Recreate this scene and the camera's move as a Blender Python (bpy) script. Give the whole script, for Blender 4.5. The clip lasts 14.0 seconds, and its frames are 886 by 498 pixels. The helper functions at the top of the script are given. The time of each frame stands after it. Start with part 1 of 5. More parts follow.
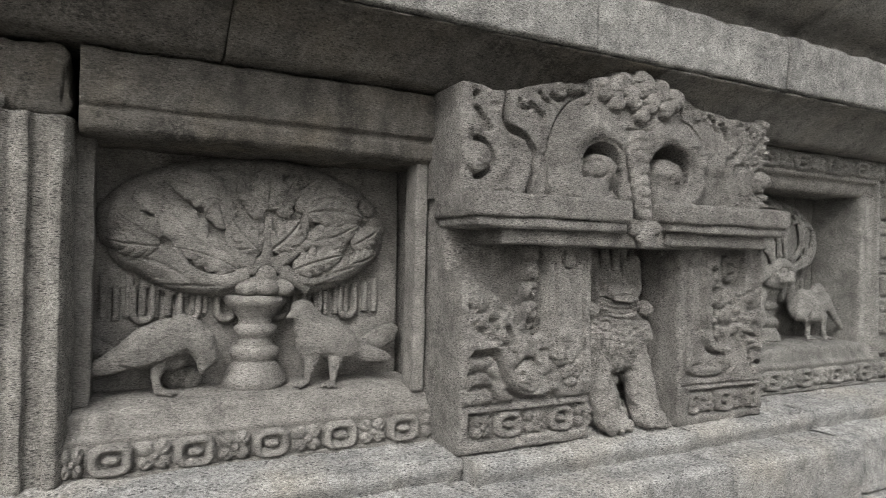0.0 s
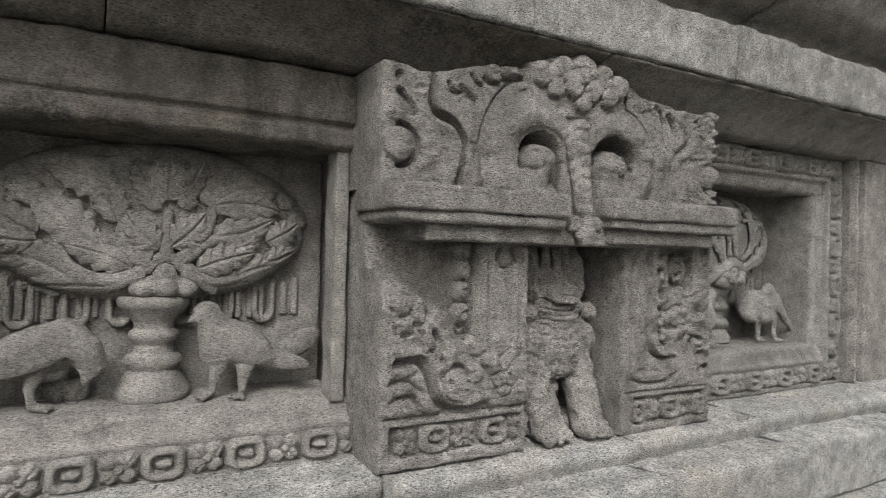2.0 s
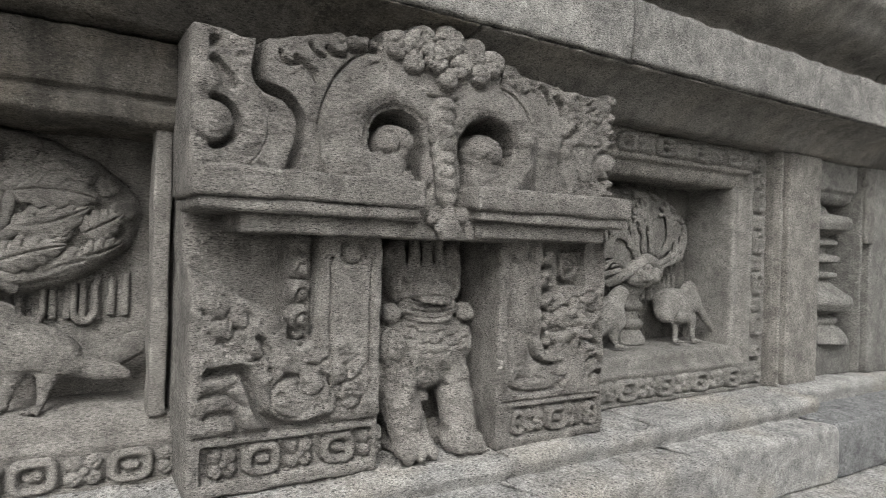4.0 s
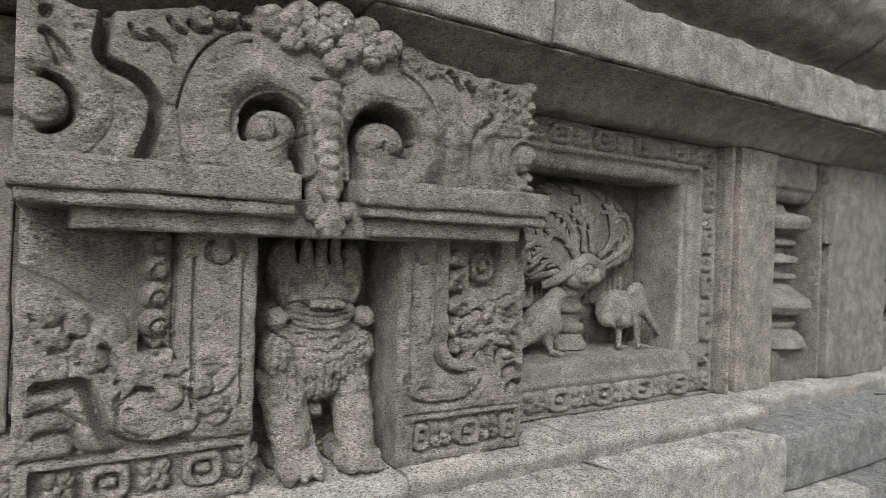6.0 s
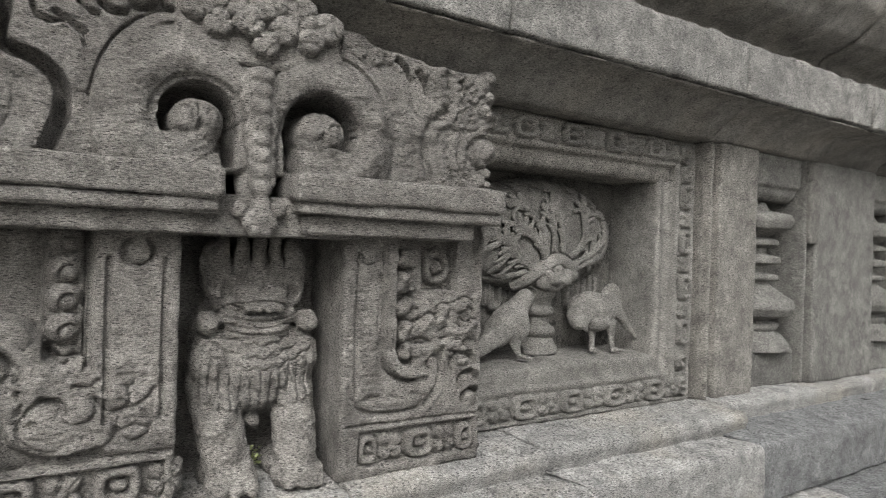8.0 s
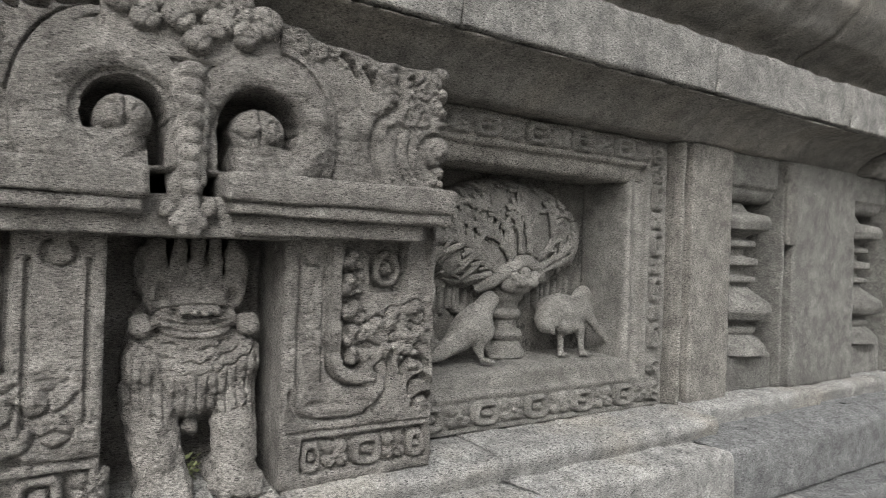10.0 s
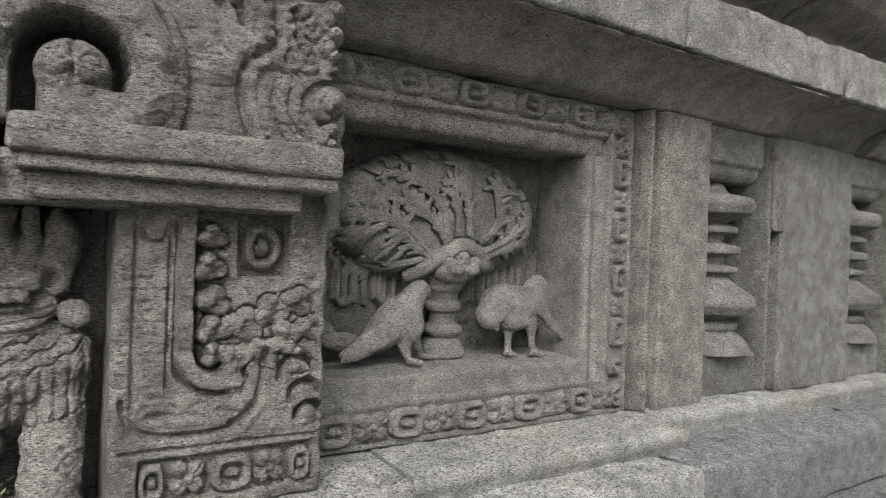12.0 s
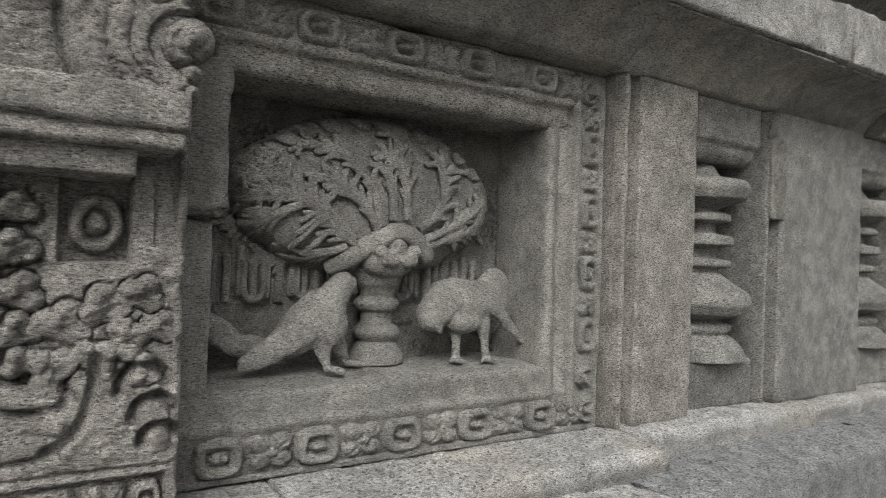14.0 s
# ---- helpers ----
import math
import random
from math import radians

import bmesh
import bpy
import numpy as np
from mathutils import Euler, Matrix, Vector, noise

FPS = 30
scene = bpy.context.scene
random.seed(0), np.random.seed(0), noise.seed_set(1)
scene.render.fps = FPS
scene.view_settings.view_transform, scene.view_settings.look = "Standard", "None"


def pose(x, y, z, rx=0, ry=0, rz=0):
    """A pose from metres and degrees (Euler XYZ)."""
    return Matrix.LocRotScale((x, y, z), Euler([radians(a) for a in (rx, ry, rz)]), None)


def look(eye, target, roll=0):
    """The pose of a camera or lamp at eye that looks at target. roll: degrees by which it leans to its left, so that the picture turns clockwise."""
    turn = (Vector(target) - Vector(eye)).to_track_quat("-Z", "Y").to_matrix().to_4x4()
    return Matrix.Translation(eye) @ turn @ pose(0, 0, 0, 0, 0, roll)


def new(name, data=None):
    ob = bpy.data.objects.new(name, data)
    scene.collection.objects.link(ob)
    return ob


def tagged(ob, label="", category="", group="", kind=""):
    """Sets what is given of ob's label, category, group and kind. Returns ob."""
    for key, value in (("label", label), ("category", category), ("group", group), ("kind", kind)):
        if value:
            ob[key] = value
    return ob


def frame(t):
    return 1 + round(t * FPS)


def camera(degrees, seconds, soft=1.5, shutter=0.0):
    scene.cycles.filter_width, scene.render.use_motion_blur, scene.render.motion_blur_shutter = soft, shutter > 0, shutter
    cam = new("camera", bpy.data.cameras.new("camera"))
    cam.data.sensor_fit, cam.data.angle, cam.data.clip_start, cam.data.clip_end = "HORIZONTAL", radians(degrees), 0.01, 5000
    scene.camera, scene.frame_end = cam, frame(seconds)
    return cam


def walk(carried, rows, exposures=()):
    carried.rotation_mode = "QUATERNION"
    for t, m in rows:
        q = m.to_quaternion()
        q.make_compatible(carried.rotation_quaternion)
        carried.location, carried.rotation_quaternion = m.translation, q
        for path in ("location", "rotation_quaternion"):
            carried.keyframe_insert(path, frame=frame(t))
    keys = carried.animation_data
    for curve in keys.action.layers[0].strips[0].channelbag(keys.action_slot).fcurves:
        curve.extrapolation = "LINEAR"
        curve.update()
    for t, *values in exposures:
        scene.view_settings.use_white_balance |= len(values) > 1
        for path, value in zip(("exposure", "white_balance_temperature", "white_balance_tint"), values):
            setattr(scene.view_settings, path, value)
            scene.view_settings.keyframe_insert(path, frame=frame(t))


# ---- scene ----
cam = camera(69.9, 14.0, soft=0.8)
PATH = [
    (0, (0.187, 0.076, 1.208), (1.091, 1.86, 1.229), 1.2),
    (0.5, (0.229, 0.116, 1.206), (1.151, 1.891, 1.226), 1.2),
    (1, (0.267, 0.144, 1.213), (1.212, 1.907, 1.227), 1.3),
    (1.5, (0.315, 0.164, 1.214), (1.29, 1.91, 1.228), 1.4),
    (2, (0.369, 0.171, 1.207), (1.369, 1.903, 1.227), 1.4),
    (2.5, (0.443, 0.178, 1.209), (1.465, 1.897, 1.224), 1.5),
    (3, (0.552, 0.182, 1.207), (1.592, 1.89, 1.215), 1.7),
    (3.5, (0.67, 0.175, 1.212), (1.719, 1.878, 1.218), 1.7),
    (6, (1.083, 0.165, 1.228), (2.153, 1.854, 1.228), 1.9),
    (6.5, (1.137, 0.169, 1.232), (2.207, 1.859, 1.23), 1.9),
    (7, (1.182, 0.181, 1.23), (2.253, 1.87, 1.231), 1.9),
    (7.5, (1.218, 0.188, 1.233), (2.292, 1.876, 1.234), 1.9),
    (8, (1.252, 0.188, 1.229), (2.326, 1.875, 1.231), 1.9),
    (10.5, (1.453, 0.155, 1.233), (2.525, 1.844, 1.241), 2.0),
    (11, (1.535, 0.188, 1.22), (2.601, 1.88, 1.225), 2.0),
    (11.5, (1.648, 0.248, 1.201), (2.717, 1.938, 1.202), 2.1),
    (12, (1.777, 0.307, 1.189), (2.846, 1.997, 1.192), 2.1),
    (12.5, (1.882, 0.355, 1.188), (2.948, 2.047, 1.199), 2.0),
    (13, (1.973, 0.399, 1.175), (3.033, 2.095, 1.188), 1.9),
    (13.5, (2.052, 0.437, 1.159), (3.108, 2.135, 1.176), 1.9),
    (14, (2.117, 0.47, 1.148), (3.17, 2.171, 1.166), 2.0),
]
walk(cam, [(t, look(eye, target, roll)) for t, eye, target, roll in PATH])

# ---- light: an overcast sky with a soft, high sun behind the visitor ----
world = bpy.data.worlds.new("overcast_sky")
scene.world = world
world.use_nodes = True
wn = world.node_tree.nodes
sky = wn.new("ShaderNodeTexSky")
sky.sky_type = "NISHITA"
sky.sun_disc = False
sky.sun_elevation = radians(42)
sky.sun_rotation = radians(215)
sky.air_density, sky.dust_density, sky.ozone_density = 1.0, 5.0, 0.6
haze = wn.new("ShaderNodeHueSaturation")
haze.inputs["Saturation"].default_value = 0.22
world.node_tree.links.new(sky.outputs["Color"], haze.inputs["Color"])
world.node_tree.links.new(haze.outputs["Color"], wn["Background"].inputs["Color"])
wn["Background"].inputs["Strength"].default_value = 0.24
sun = new("sun", bpy.data.lights.new("sun", "SUN"))
sun.data.energy, sun.data.angle, sun.data.color = 2.6, radians(28), (1.0, 0.99, 0.98)
sun.matrix_world = look((-3.4, -5.4, 8.5), (1.0, 1.8, 1.0))
scene.view_settings.exposure = 0.36


# ---- numeric helpers ----
def hash3(i, j, k, seed):
    n = (i * 374761393 + j * 668265263 + k * 2147483647 + seed * 974711) & 0x7FFFFFFF
    n = ((n ^ (n >> 13)) * 1274126177) & 0x7FFFFFFF
    return ((n ^ (n >> 16)) & 0xFFFF) / 65535.0


def vnoise(p, scale, seed=0):
    """Smooth lattice noise from -1 to 1 at the points p."""
    q = np.asarray(p, float) * scale
    f = np.floor(q)
    t = q - f
    t = t * t * (3 - 2 * t)
    i, j, k = (f[:, a].astype(np.int64) for a in range(3))
    out = 0
    for a in (0, 1):
        for b in (0, 1):
            for c in (0, 1):
                w = (t[:, 0] if a else 1 - t[:, 0]) * (t[:, 1] if b else 1 - t[:, 1]) * (t[:, 2] if c else 1 - t[:, 2])
                out = out + w * hash3(i + a, j + b, k + c, seed)
    return out * 2 - 1


def fbm(p, scale, seed=0, octaves=3):
    return sum(vnoise(p, scale * 2.1 ** o, seed + o) * 0.5 ** o for o in range(octaves))


# ---- object helpers ----
def thing(name, place, label, category, group="", kind=""):
    ob = new(name)
    ob.empty_display_size = 0.05
    ob.location = place
    return tagged(ob, label, category, group, kind)


def part(name, data, material, parent, label="", smooth=True, fix=True):
    """Links (verts, faces) or a bmesh as one mesh object under a thing or part, in world coordinates."""
    me = bpy.data.meshes.new(name)
    if isinstance(data, bmesh.types.BMesh):
        bm = data
    else:
        v, f = data
        me.from_pydata([tuple(c) for c in np.asarray(v, float)], [], [tuple(int(a) for a in q) for q in f])
        bm = bmesh.new()
        bm.from_mesh(me)
    if fix:
        bmesh.ops.recalc_face_normals(bm, faces=bm.faces)
    bm.to_mesh(me)
    bm.free()
    if smooth:
        me.polygons.foreach_set("use_smooth", [True] * len(me.polygons))
    me.materials.append(material)
    ob = new(name, me)
    if parent is not None:
        base, up = Vector((0, 0, 0)), parent
        while up is not None:
            base += up.location
            up = up.parent
        ob.parent = parent
        ob.location = -base
    if label:
        tagged(ob, label)
    return ob


def weld(v, f):
    key, first, inv = np.unique(np.round(v, 5), axis=0, return_index=True, return_inverse=True)
    inv = inv.reshape(-1)
    return v[first], [tuple(inv[list(q)]) for q in f]


def rbox(x0, x1, y0, y1, z0, z1, step=0.03, r=0.008, amp=0.003, seed=0, chip=1.0):
    """A worn stone block with rounded, chipped edges."""
    lo, hi = np.array([x0, y0, z0], float), np.array([x1, y1, z1], float)
    r = min(r, 0.45 * float((hi - lo).min()))
    ax = []
    for a in range(3):
        n = max(1, int(round((hi[a] - lo[a] - 2 * r) / step)))
        mid = np.linspace(lo[a] + r, hi[a] - r, n + 1)
        ax.append(np.concatenate([[lo[a]], [lo[a] + r * 0.4], mid, [hi[a] - r * 0.4], [hi[a]]]))
    vs, fs, off = [], [], 0
    for a in range(3):
        b, c = (a + 1) % 3, (a + 2) % 3
        B, C = np.meshgrid(ax[b], ax[c], indexing="ij")
        nb, nc = B.shape
        idx = np.arange(nb * nc).reshape(nb, nc)
        q = np.stack([idx[:-1, :-1], idx[1:, :-1], idx[1:, 1:], idx[:-1, 1:]], -1).reshape(-1, 4)
        for side in (lo[a], hi[a]):
            v = np.zeros((nb * nc, 3))
            v[:, a], v[:, b], v[:, c] = side, B.ravel(), C.ravel()
            vs.append(v)
            fs.append(q + off)
            off += nb * nc
    p, f = weld(np.concatenate(vs), np.concatenate(fs))
    core = np.clip(p, lo + r, hi - r)
    n = p - core
    ln = np.linalg.norm(n, axis=1, keepdims=True)
    n = n / np.maximum(ln, 1e-9)
    edge = np.clip(ln[:, 0] / r - 1.0, 0, 1)
    v = core + n * r
    d = amp * fbm(p, 9, seed) + amp * 0.6 * vnoise(p, 45, seed + 7)
    d -= chip * edge * r * 1.3 * np.clip(fbm(p, 14, seed + 3), 0, 1)
    return v + n * d[:, None], f


def sweep_x(profile, x0, x1, step=0.03, amp=0.003, seed=0, fine=0.015, soften=2):
    """A closed (y, z) profile drawn along x: mouldings, cornices and courses."""
    pts = []
    n = len(profile)
    for i in range(n):
        a, b = np.array(profile[i], float), np.array(profile[(i + 1) % n], float)
        m = max(1, int(round(np.linalg.norm(b - a) / fine)))
        m = min(m, 14)
        pts += [a + (b - a) * k / m for k in range(m)]
    pts = np.array(pts)
    for _ in range(soften):
        pts = 0.25 * np.roll(pts, 1, 0) + 0.5 * pts + 0.25 * np.roll(pts, -1, 0)
    tang = np.roll(pts, -1, 0) - np.roll(pts, 1, 0)
    nor = np.stack([tang[:, 1], -tang[:, 0]], 1)
    nor /= np.maximum(np.linalg.norm(nor, axis=1, keepdims=True), 1e-9)
    area = 0.5 * np.sum(pts[:, 0] * np.roll(pts[:, 1], -1) - np.roll(pts[:, 0], -1) * pts[:, 1])
    if area < 0:
        nor = -nor
    m = len(pts)
    xs = np.linspace(x0, x1, max(2, int(round((x1 - x0) / step)) + 1))
    v = np.zeros((len(xs), m, 3))
    v[:, :, 0], v[:, :, 1], v[:, :, 2] = xs[:, None], pts[None, :, 0], pts[None, :, 1]
    flat = v.reshape(-1, 3)
    d = amp * fbm(flat, 8, seed) + amp * 0.6 * vnoise(flat, 40, seed + 5) - amp * 1.2 * np.clip(fbm(flat, 13, seed + 9), 0, 1)
    flat = flat + np.concatenate([np.zeros((len(flat), 1)), np.tile(nor, (len(xs), 1))], 1) * d[:, None]
    f = []
    for i in range(len(xs) - 1):
        for j in range(m):
            k = (j + 1) % m
            f.append((i * m + j, i * m + k, (i + 1) * m + k, (i + 1) * m + j))
    f.append(tuple(range(m)))
    f.append(tuple(range((len(xs) - 1) * m, len(xs) * m)))
    return flat, f


def sweep_z(profile, z0, z1, **kw):
    """A closed (x, y) profile drawn upwards."""
    v, f = sweep_x([(b, a) for a, b in profile], z0, z1, **kw)
    return v[:, [2, 1, 0]], f


def relief(x0, x1, z0, z1, y_front, y_back, height, step=0.004, top=None, amp=0.0015, seed=0):
    """A carved face: a fine sheet that stands height(x, z) before y_front, closed round its sides to y_back."""
    nx, nz = int((x1 - x0) / step) + 1, int((z1 - z0) / step) + 1
    U, V = np.meshgrid(np.linspace(0, 1, nx), np.linspace(0, 1, nz), indexing="ij")
    X = x0 + (x1 - x0) * U
    T = z1 if top is None else top(X)
    Z = z0 + (T - z0) * V
    P = np.stack([X.ravel(), np.zeros(nx * nz), Z.ravel()], 1)
    H = height(P[:, 0], P[:, 2])
    H = H + amp * fbm(P, 14, seed) + amp * 1.1 * vnoise(P * [0.8, 1, 1.5], 85, seed + 4)
    edge = np.minimum(np.minimum(U, 1 - U) * (x1 - x0), np.minimum(V, 1 - V) * (z1 - z0)).ravel()
    H = H - 0.010 * np.clip(1 - edge / 0.012, 0, 1) ** 2 * (1 + vnoise(P, 25, seed + 8))
    P[:, 1] = y_front - H
    idx = np.arange(nx * nz).reshape(nx, nz)
    f = list(np.stack([idx[:-1, :-1], idx[1:, :-1], idx[1:, 1:], idx[:-1, 1:]], -1).reshape(-1, 4))
    ring = np.concatenate([idx[:, 0], idx[-1, 1:], idx[-2::-1, -1], idx[0, -2:0:-1]])
    back = P[ring].copy()
    back[:, 1] = y_back
    mid = P[ring].copy()
    v = [P]
    n0, m, rows, last = nx * nz, len(ring), 5, ring
    for k in range(1, rows + 1):
        w = k / rows
        lay = mid * (1 - w) + back * w
        lay[:, [0, 2]] += (0.004 * np.stack([vnoise(lay, 12, seed + 11), vnoise(lay, 12, seed + 12)], 1)) * (k < rows)
        v.append(lay)
        cur = np.arange(n0 + (k - 1) * m, n0 + k * m)
        nxt = np.roll(cur, -1)
        f += list(np.stack([last, cur, nxt, np.roll(last, -1)], -1))
        last = cur
    f.append(tuple(last))
    return np.concatenate(v), f


# ---- stone ----
def stone(name, dark, light, lichen=(0.42, 0.43, 0.38), lichen_amount=0.3, stain=0.5, warm=None, grit=1.0, speck=0.75, crust=0.15):
    """Weathered volcanic stone: mottled grey, pitted, with dark damp stains and pale lichen."""
    mat = bpy.data.materials.new(name)
    mat.use_nodes = True
    nt = mat.node_tree
    n, L = nt.nodes, nt.links.new
    bsdf = n["Principled BSDF"]
    pos = n.new("ShaderNodeNewGeometry").outputs["Position"]
    info = n.new("ShaderNodeObjectInfo")

    def noise_tex(scale, detail=4, rough=0.6, vec=pos):
        t = n.new("ShaderNodeTexNoise")
        t.inputs["Scale"].default_value, t.inputs["Detail"].default_value, t.inputs["Roughness"].default_value = scale, detail, rough
        L(vec, t.inputs["Vector"])
        return t.outputs["Fac"]

    def ramp(fac, a, b, lo=(0, 0, 0, 1), hi=(1, 1, 1, 1)):
        r = n.new("ShaderNodeValToRGB")
        r.color_ramp.elements[0].position, r.color_ramp.elements[1].position = a, b
        r.color_ramp.elements[0].color, r.color_ramp.elements[1].color = lo, hi
        L(fac, r.inputs["Fac"])
        return r.outputs["Color"]

    def mix(fac, a, b, kind="MIX"):
        m = n.new("ShaderNodeMix")
        m.data_type, m.blend_type = "RGBA", kind
        for k, val in ((0, fac), (6, a), (7, b)):
            if isinstance(val, bpy.types.NodeSocket):
                L(val, m.inputs[k])
            else:
                m.inputs[k].default_value = val if k == 0 else (*val, 1)
        return m.outputs[2]

    def maths(op, a, b):
        m = n.new("ShaderNodeMath")
        m.operation = op
        for k, val in enumerate((a, b)):
            if isinstance(val, bpy.types.NodeSocket):
                L(val, m.inputs[k])
            else:
                m.inputs[k].default_value = val
        return m.outputs[0]

    stretch = n.new("ShaderNodeMapping")
    stretch.inputs["Scale"].default_value = (1, 1, 0.22)
    L(pos, stretch.inputs["Vector"])
    big, mid, fine = noise_tex(3.2, 5), noise_tex(17, 5, 0.65), noise_tex(420, 2, 0.85)
    streak = noise_tex(9, 4, 0.6, stretch.outputs["Vector"])
    col = mix(ramp(mid, 0.3, 0.72), dark, light)
    if warm:
        col = mix(maths("MULTIPLY", ramp(big, 0.45, 0.7), 0.55), col, warm)
    col = mix(maths("MULTIPLY", ramp(streak, 0.52, 0.75), stain), col, tuple(c * 0.38 for c in dark))
    col = mix(maths("MULTIPLY", ramp(noise_tex(38, 5, 0.75), 0.60, 0.70), maths("MULTIPLY", ramp(big, 0.4, 0.62), lichen_amount)), col, lichen)
    tooled = n.new("ShaderNodeMapping")
    tooled.inputs["Scale"].default_value = (0.5, 0.5, 1.8)
    L(pos, tooled.inputs["Vector"])
    tv = tooled.outputs["Vector"]
    rough_grain = noise_tex(210, 3, 0.75, tv)
    # relief contrast of the bump grain, put into the colour as well
    col = mix(1.0, col, ramp(rough_grain, 0.38, 0.62, (*[1 - 0.46 * speck] * 3, 1), (*[1 + 0.42 * speck] * 3, 1)), "MULTIPLY")
    black = maths("MULTIPLY", ramp(noise_tex(4.2, 9, 0.78), 0.52, 0.60), maths("MULTIPLY", ramp(noise_tex(60, 4, 0.7), 0.38, 0.56), crust))
    col = mix(black, col, tuple(c * 0.30 for c in dark))
    col = mix(1.0, col, ramp(fine, 0.40, 0.60, (*[1 - 0.30 * speck] * 3, 1), (*[1 + 0.30 * speck] * 3, 1)), "MULTIPLY")
    vor = n.new("ShaderNodeTexVoronoi")
    vor.inputs["Scale"].default_value = 125
    L(tv, vor.inputs["Vector"])
    holes = ramp(vor.outputs["Distance"], 0.24, 0.32, (1, 1, 1, 1), (0, 0, 0, 1))
    holes = maths("MULTIPLY", holes, ramp(noise_tex(30, 4, 0.7), 0.40, 0.52))
    # pit shade painted in: dark dots stand for the occlusion that bump lacks
    col = mix(maths("MULTIPLY", holes, 0.85 * speck), col, tuple(c * 0.28 for c in dark))
    specks = n.new("ShaderNodeTexVoronoi")
    specks.inputs["Scale"].default_value = 75
    L(pos, specks.inputs["Vector"])
    bright = maths("MULTIPLY", ramp(specks.outputs["Distance"], 0.16, 0.24, (1, 1, 1, 1), (0, 0, 0, 1)), ramp(noise_tex(14, 4, 0.7), 0.52, 0.60))
    col = mix(maths("MULTIPLY", bright, 0.4 * speck), col, tuple(min(0.6, c * 2.0) for c in light))
    patchy = ramp(noise_tex(6.5, 6, 0.7), 0.34, 0.68, (0.82, 0.82, 0.82, 1), (1.15, 1.15, 1.145, 1))
    col = mix(1.0, col, patchy, "MULTIPLY")
    tone = maths("MULTIPLY_ADD", info.outputs["Random"], 0.22)
    tone.node.inputs[2].default_value = 0.89
    col = mix(1.0, col, tone, "MULTIPLY")
    L(col, bsdf.inputs["Base Color"])
    bsdf.inputs["Roughness"].default_value = 0.92
    bsdf.inputs["Specular IOR Level"].default_value = 0.25
    b1 = n.new("ShaderNodeBump")
    b1.inputs["Strength"].default_value, b1.inputs["Distance"].default_value = 1.0 * grit, 0.010
    L(maths("SUBTRACT", maths("ADD", rough_grain, maths("MULTIPLY", noise_tex(46, 4, 0.6), 0.5)), maths("MULTIPLY", holes, 0.5)), b1.inputs["Height"])
    b2 = n.new("ShaderNodeBump")
    b2.inputs["Strength"].default_value, b2.inputs["Distance"].default_value = 0.8 * grit, 0.0028
    L(fine, b2.inputs["Height"])
    L(b1.outputs["Normal"], b2.inputs["Normal"])
    L(b2.outputs["Normal"], bsdf.inputs["Normal"])
    return mat


WALL = stone("weathered_andesite", (0.12, 0.114, 0.103), (0.25, 0.24, 0.218), lichen_amount=0.35, stain=0.22, speck=1.05)
SHRINE = stone("pitted_andesite", (0.12, 0.113, 0.104), (0.27, 0.26, 0.24), lichen_amount=0.5, stain=0.4, grit=1.4, speck=0.98)
PANEL = stone("fine_carved_andesite", (0.135, 0.128, 0.117), (0.245, 0.235, 0.216), lichen_amount=0.2, stain=0.3, grit=1.0, speck=0.72)
# darker brown, streaked tone for the west soffit, left lintel and cap block
DARK_STREAKED = stone("dark_streaked_andesite", (0.066, 0.061, 0.054), (0.145, 0.136, 0.12), lichen_amount=0.25, stain=0.75, warm=(0.13, 0.11, 0.08), crust=0.75)
PANEL_EAST = stone("grey_carved_andesite", (0.125, 0.121, 0.111), (0.232, 0.226, 0.209), lichen=(0.33, 0.35, 0.24), lichen_amount=0.35, stain=0.25, grit=1.1, speck=0.85)
CRUSTED = stone("black_crusted_andesite", (0.10, 0.096, 0.088), (0.19, 0.184, 0.168), lichen_amount=0.2, stain=0.45, grit=1.2, speck=0.9, crust=0.95)
# darker grey tone for the east pillars and balusters
WALL_EAST = stone("dark_grey_andesite", (0.094, 0.092, 0.085), (0.195, 0.191, 0.177), lichen=(0.45, 0.46, 0.42), lichen_amount=0.5, stain=0.28, speck=1.05)
PLINTH_EAST = stone("dark_blue_grey_andesite", (0.095, 0.098, 0.098), (0.205, 0.208, 0.206), lichen=(0.48, 0.49, 0.47), lichen_amount=0.6, stain=0.1, speck=1.0)
SOFFIT = stone("grey_soffit_stone", (0.122, 0.117, 0.106), (0.228, 0.219, 0.20), lichen_amount=0.25, stain=0.5, warm=(0.2, 0.18, 0.15))
CORNICE = stone("lichened_andesite", (0.13, 0.128, 0.122), (0.30, 0.295, 0.275), lichen=(0.5, 0.51, 0.47), lichen_amount=0.85, stain=0.3, speck=0.95)
PLINTH = stone("blue_grey_andesite", (0.148, 0.148, 0.144), (0.33, 0.326, 0.31), lichen=(0.52, 0.53, 0.5), lichen_amount=0.7, stain=0.2, warm=(0.25, 0.228, 0.19), speck=0.95)
# assumed ground, out of view; made pale to bounce light up onto the soffits
BOUNCE_PAVING = stone("assumed_bounce_paving", (0.24, 0.23, 0.215), (0.44, 0.43, 0.40), lichen_amount=0.3, stain=0.5)

# ---- large structure ----
WEST, EAST = -1.6, 9.0
ground = thing("ground", (3.5, -2.0, 0.0), "assumed pale grey paving round the temple foot, set to bounce light", "ground", kind="structure")
part("paving", rbox(-400, 400, -400, 400, -0.5, 0.0, step=60, r=0.05, amp=0.0), BOUNCE_PAVING, ground)

back = thing("wall_back", (3.7, 2.3, 0.0), "plain grey stone temple wall behind the carvings", "wall", kind="structure")
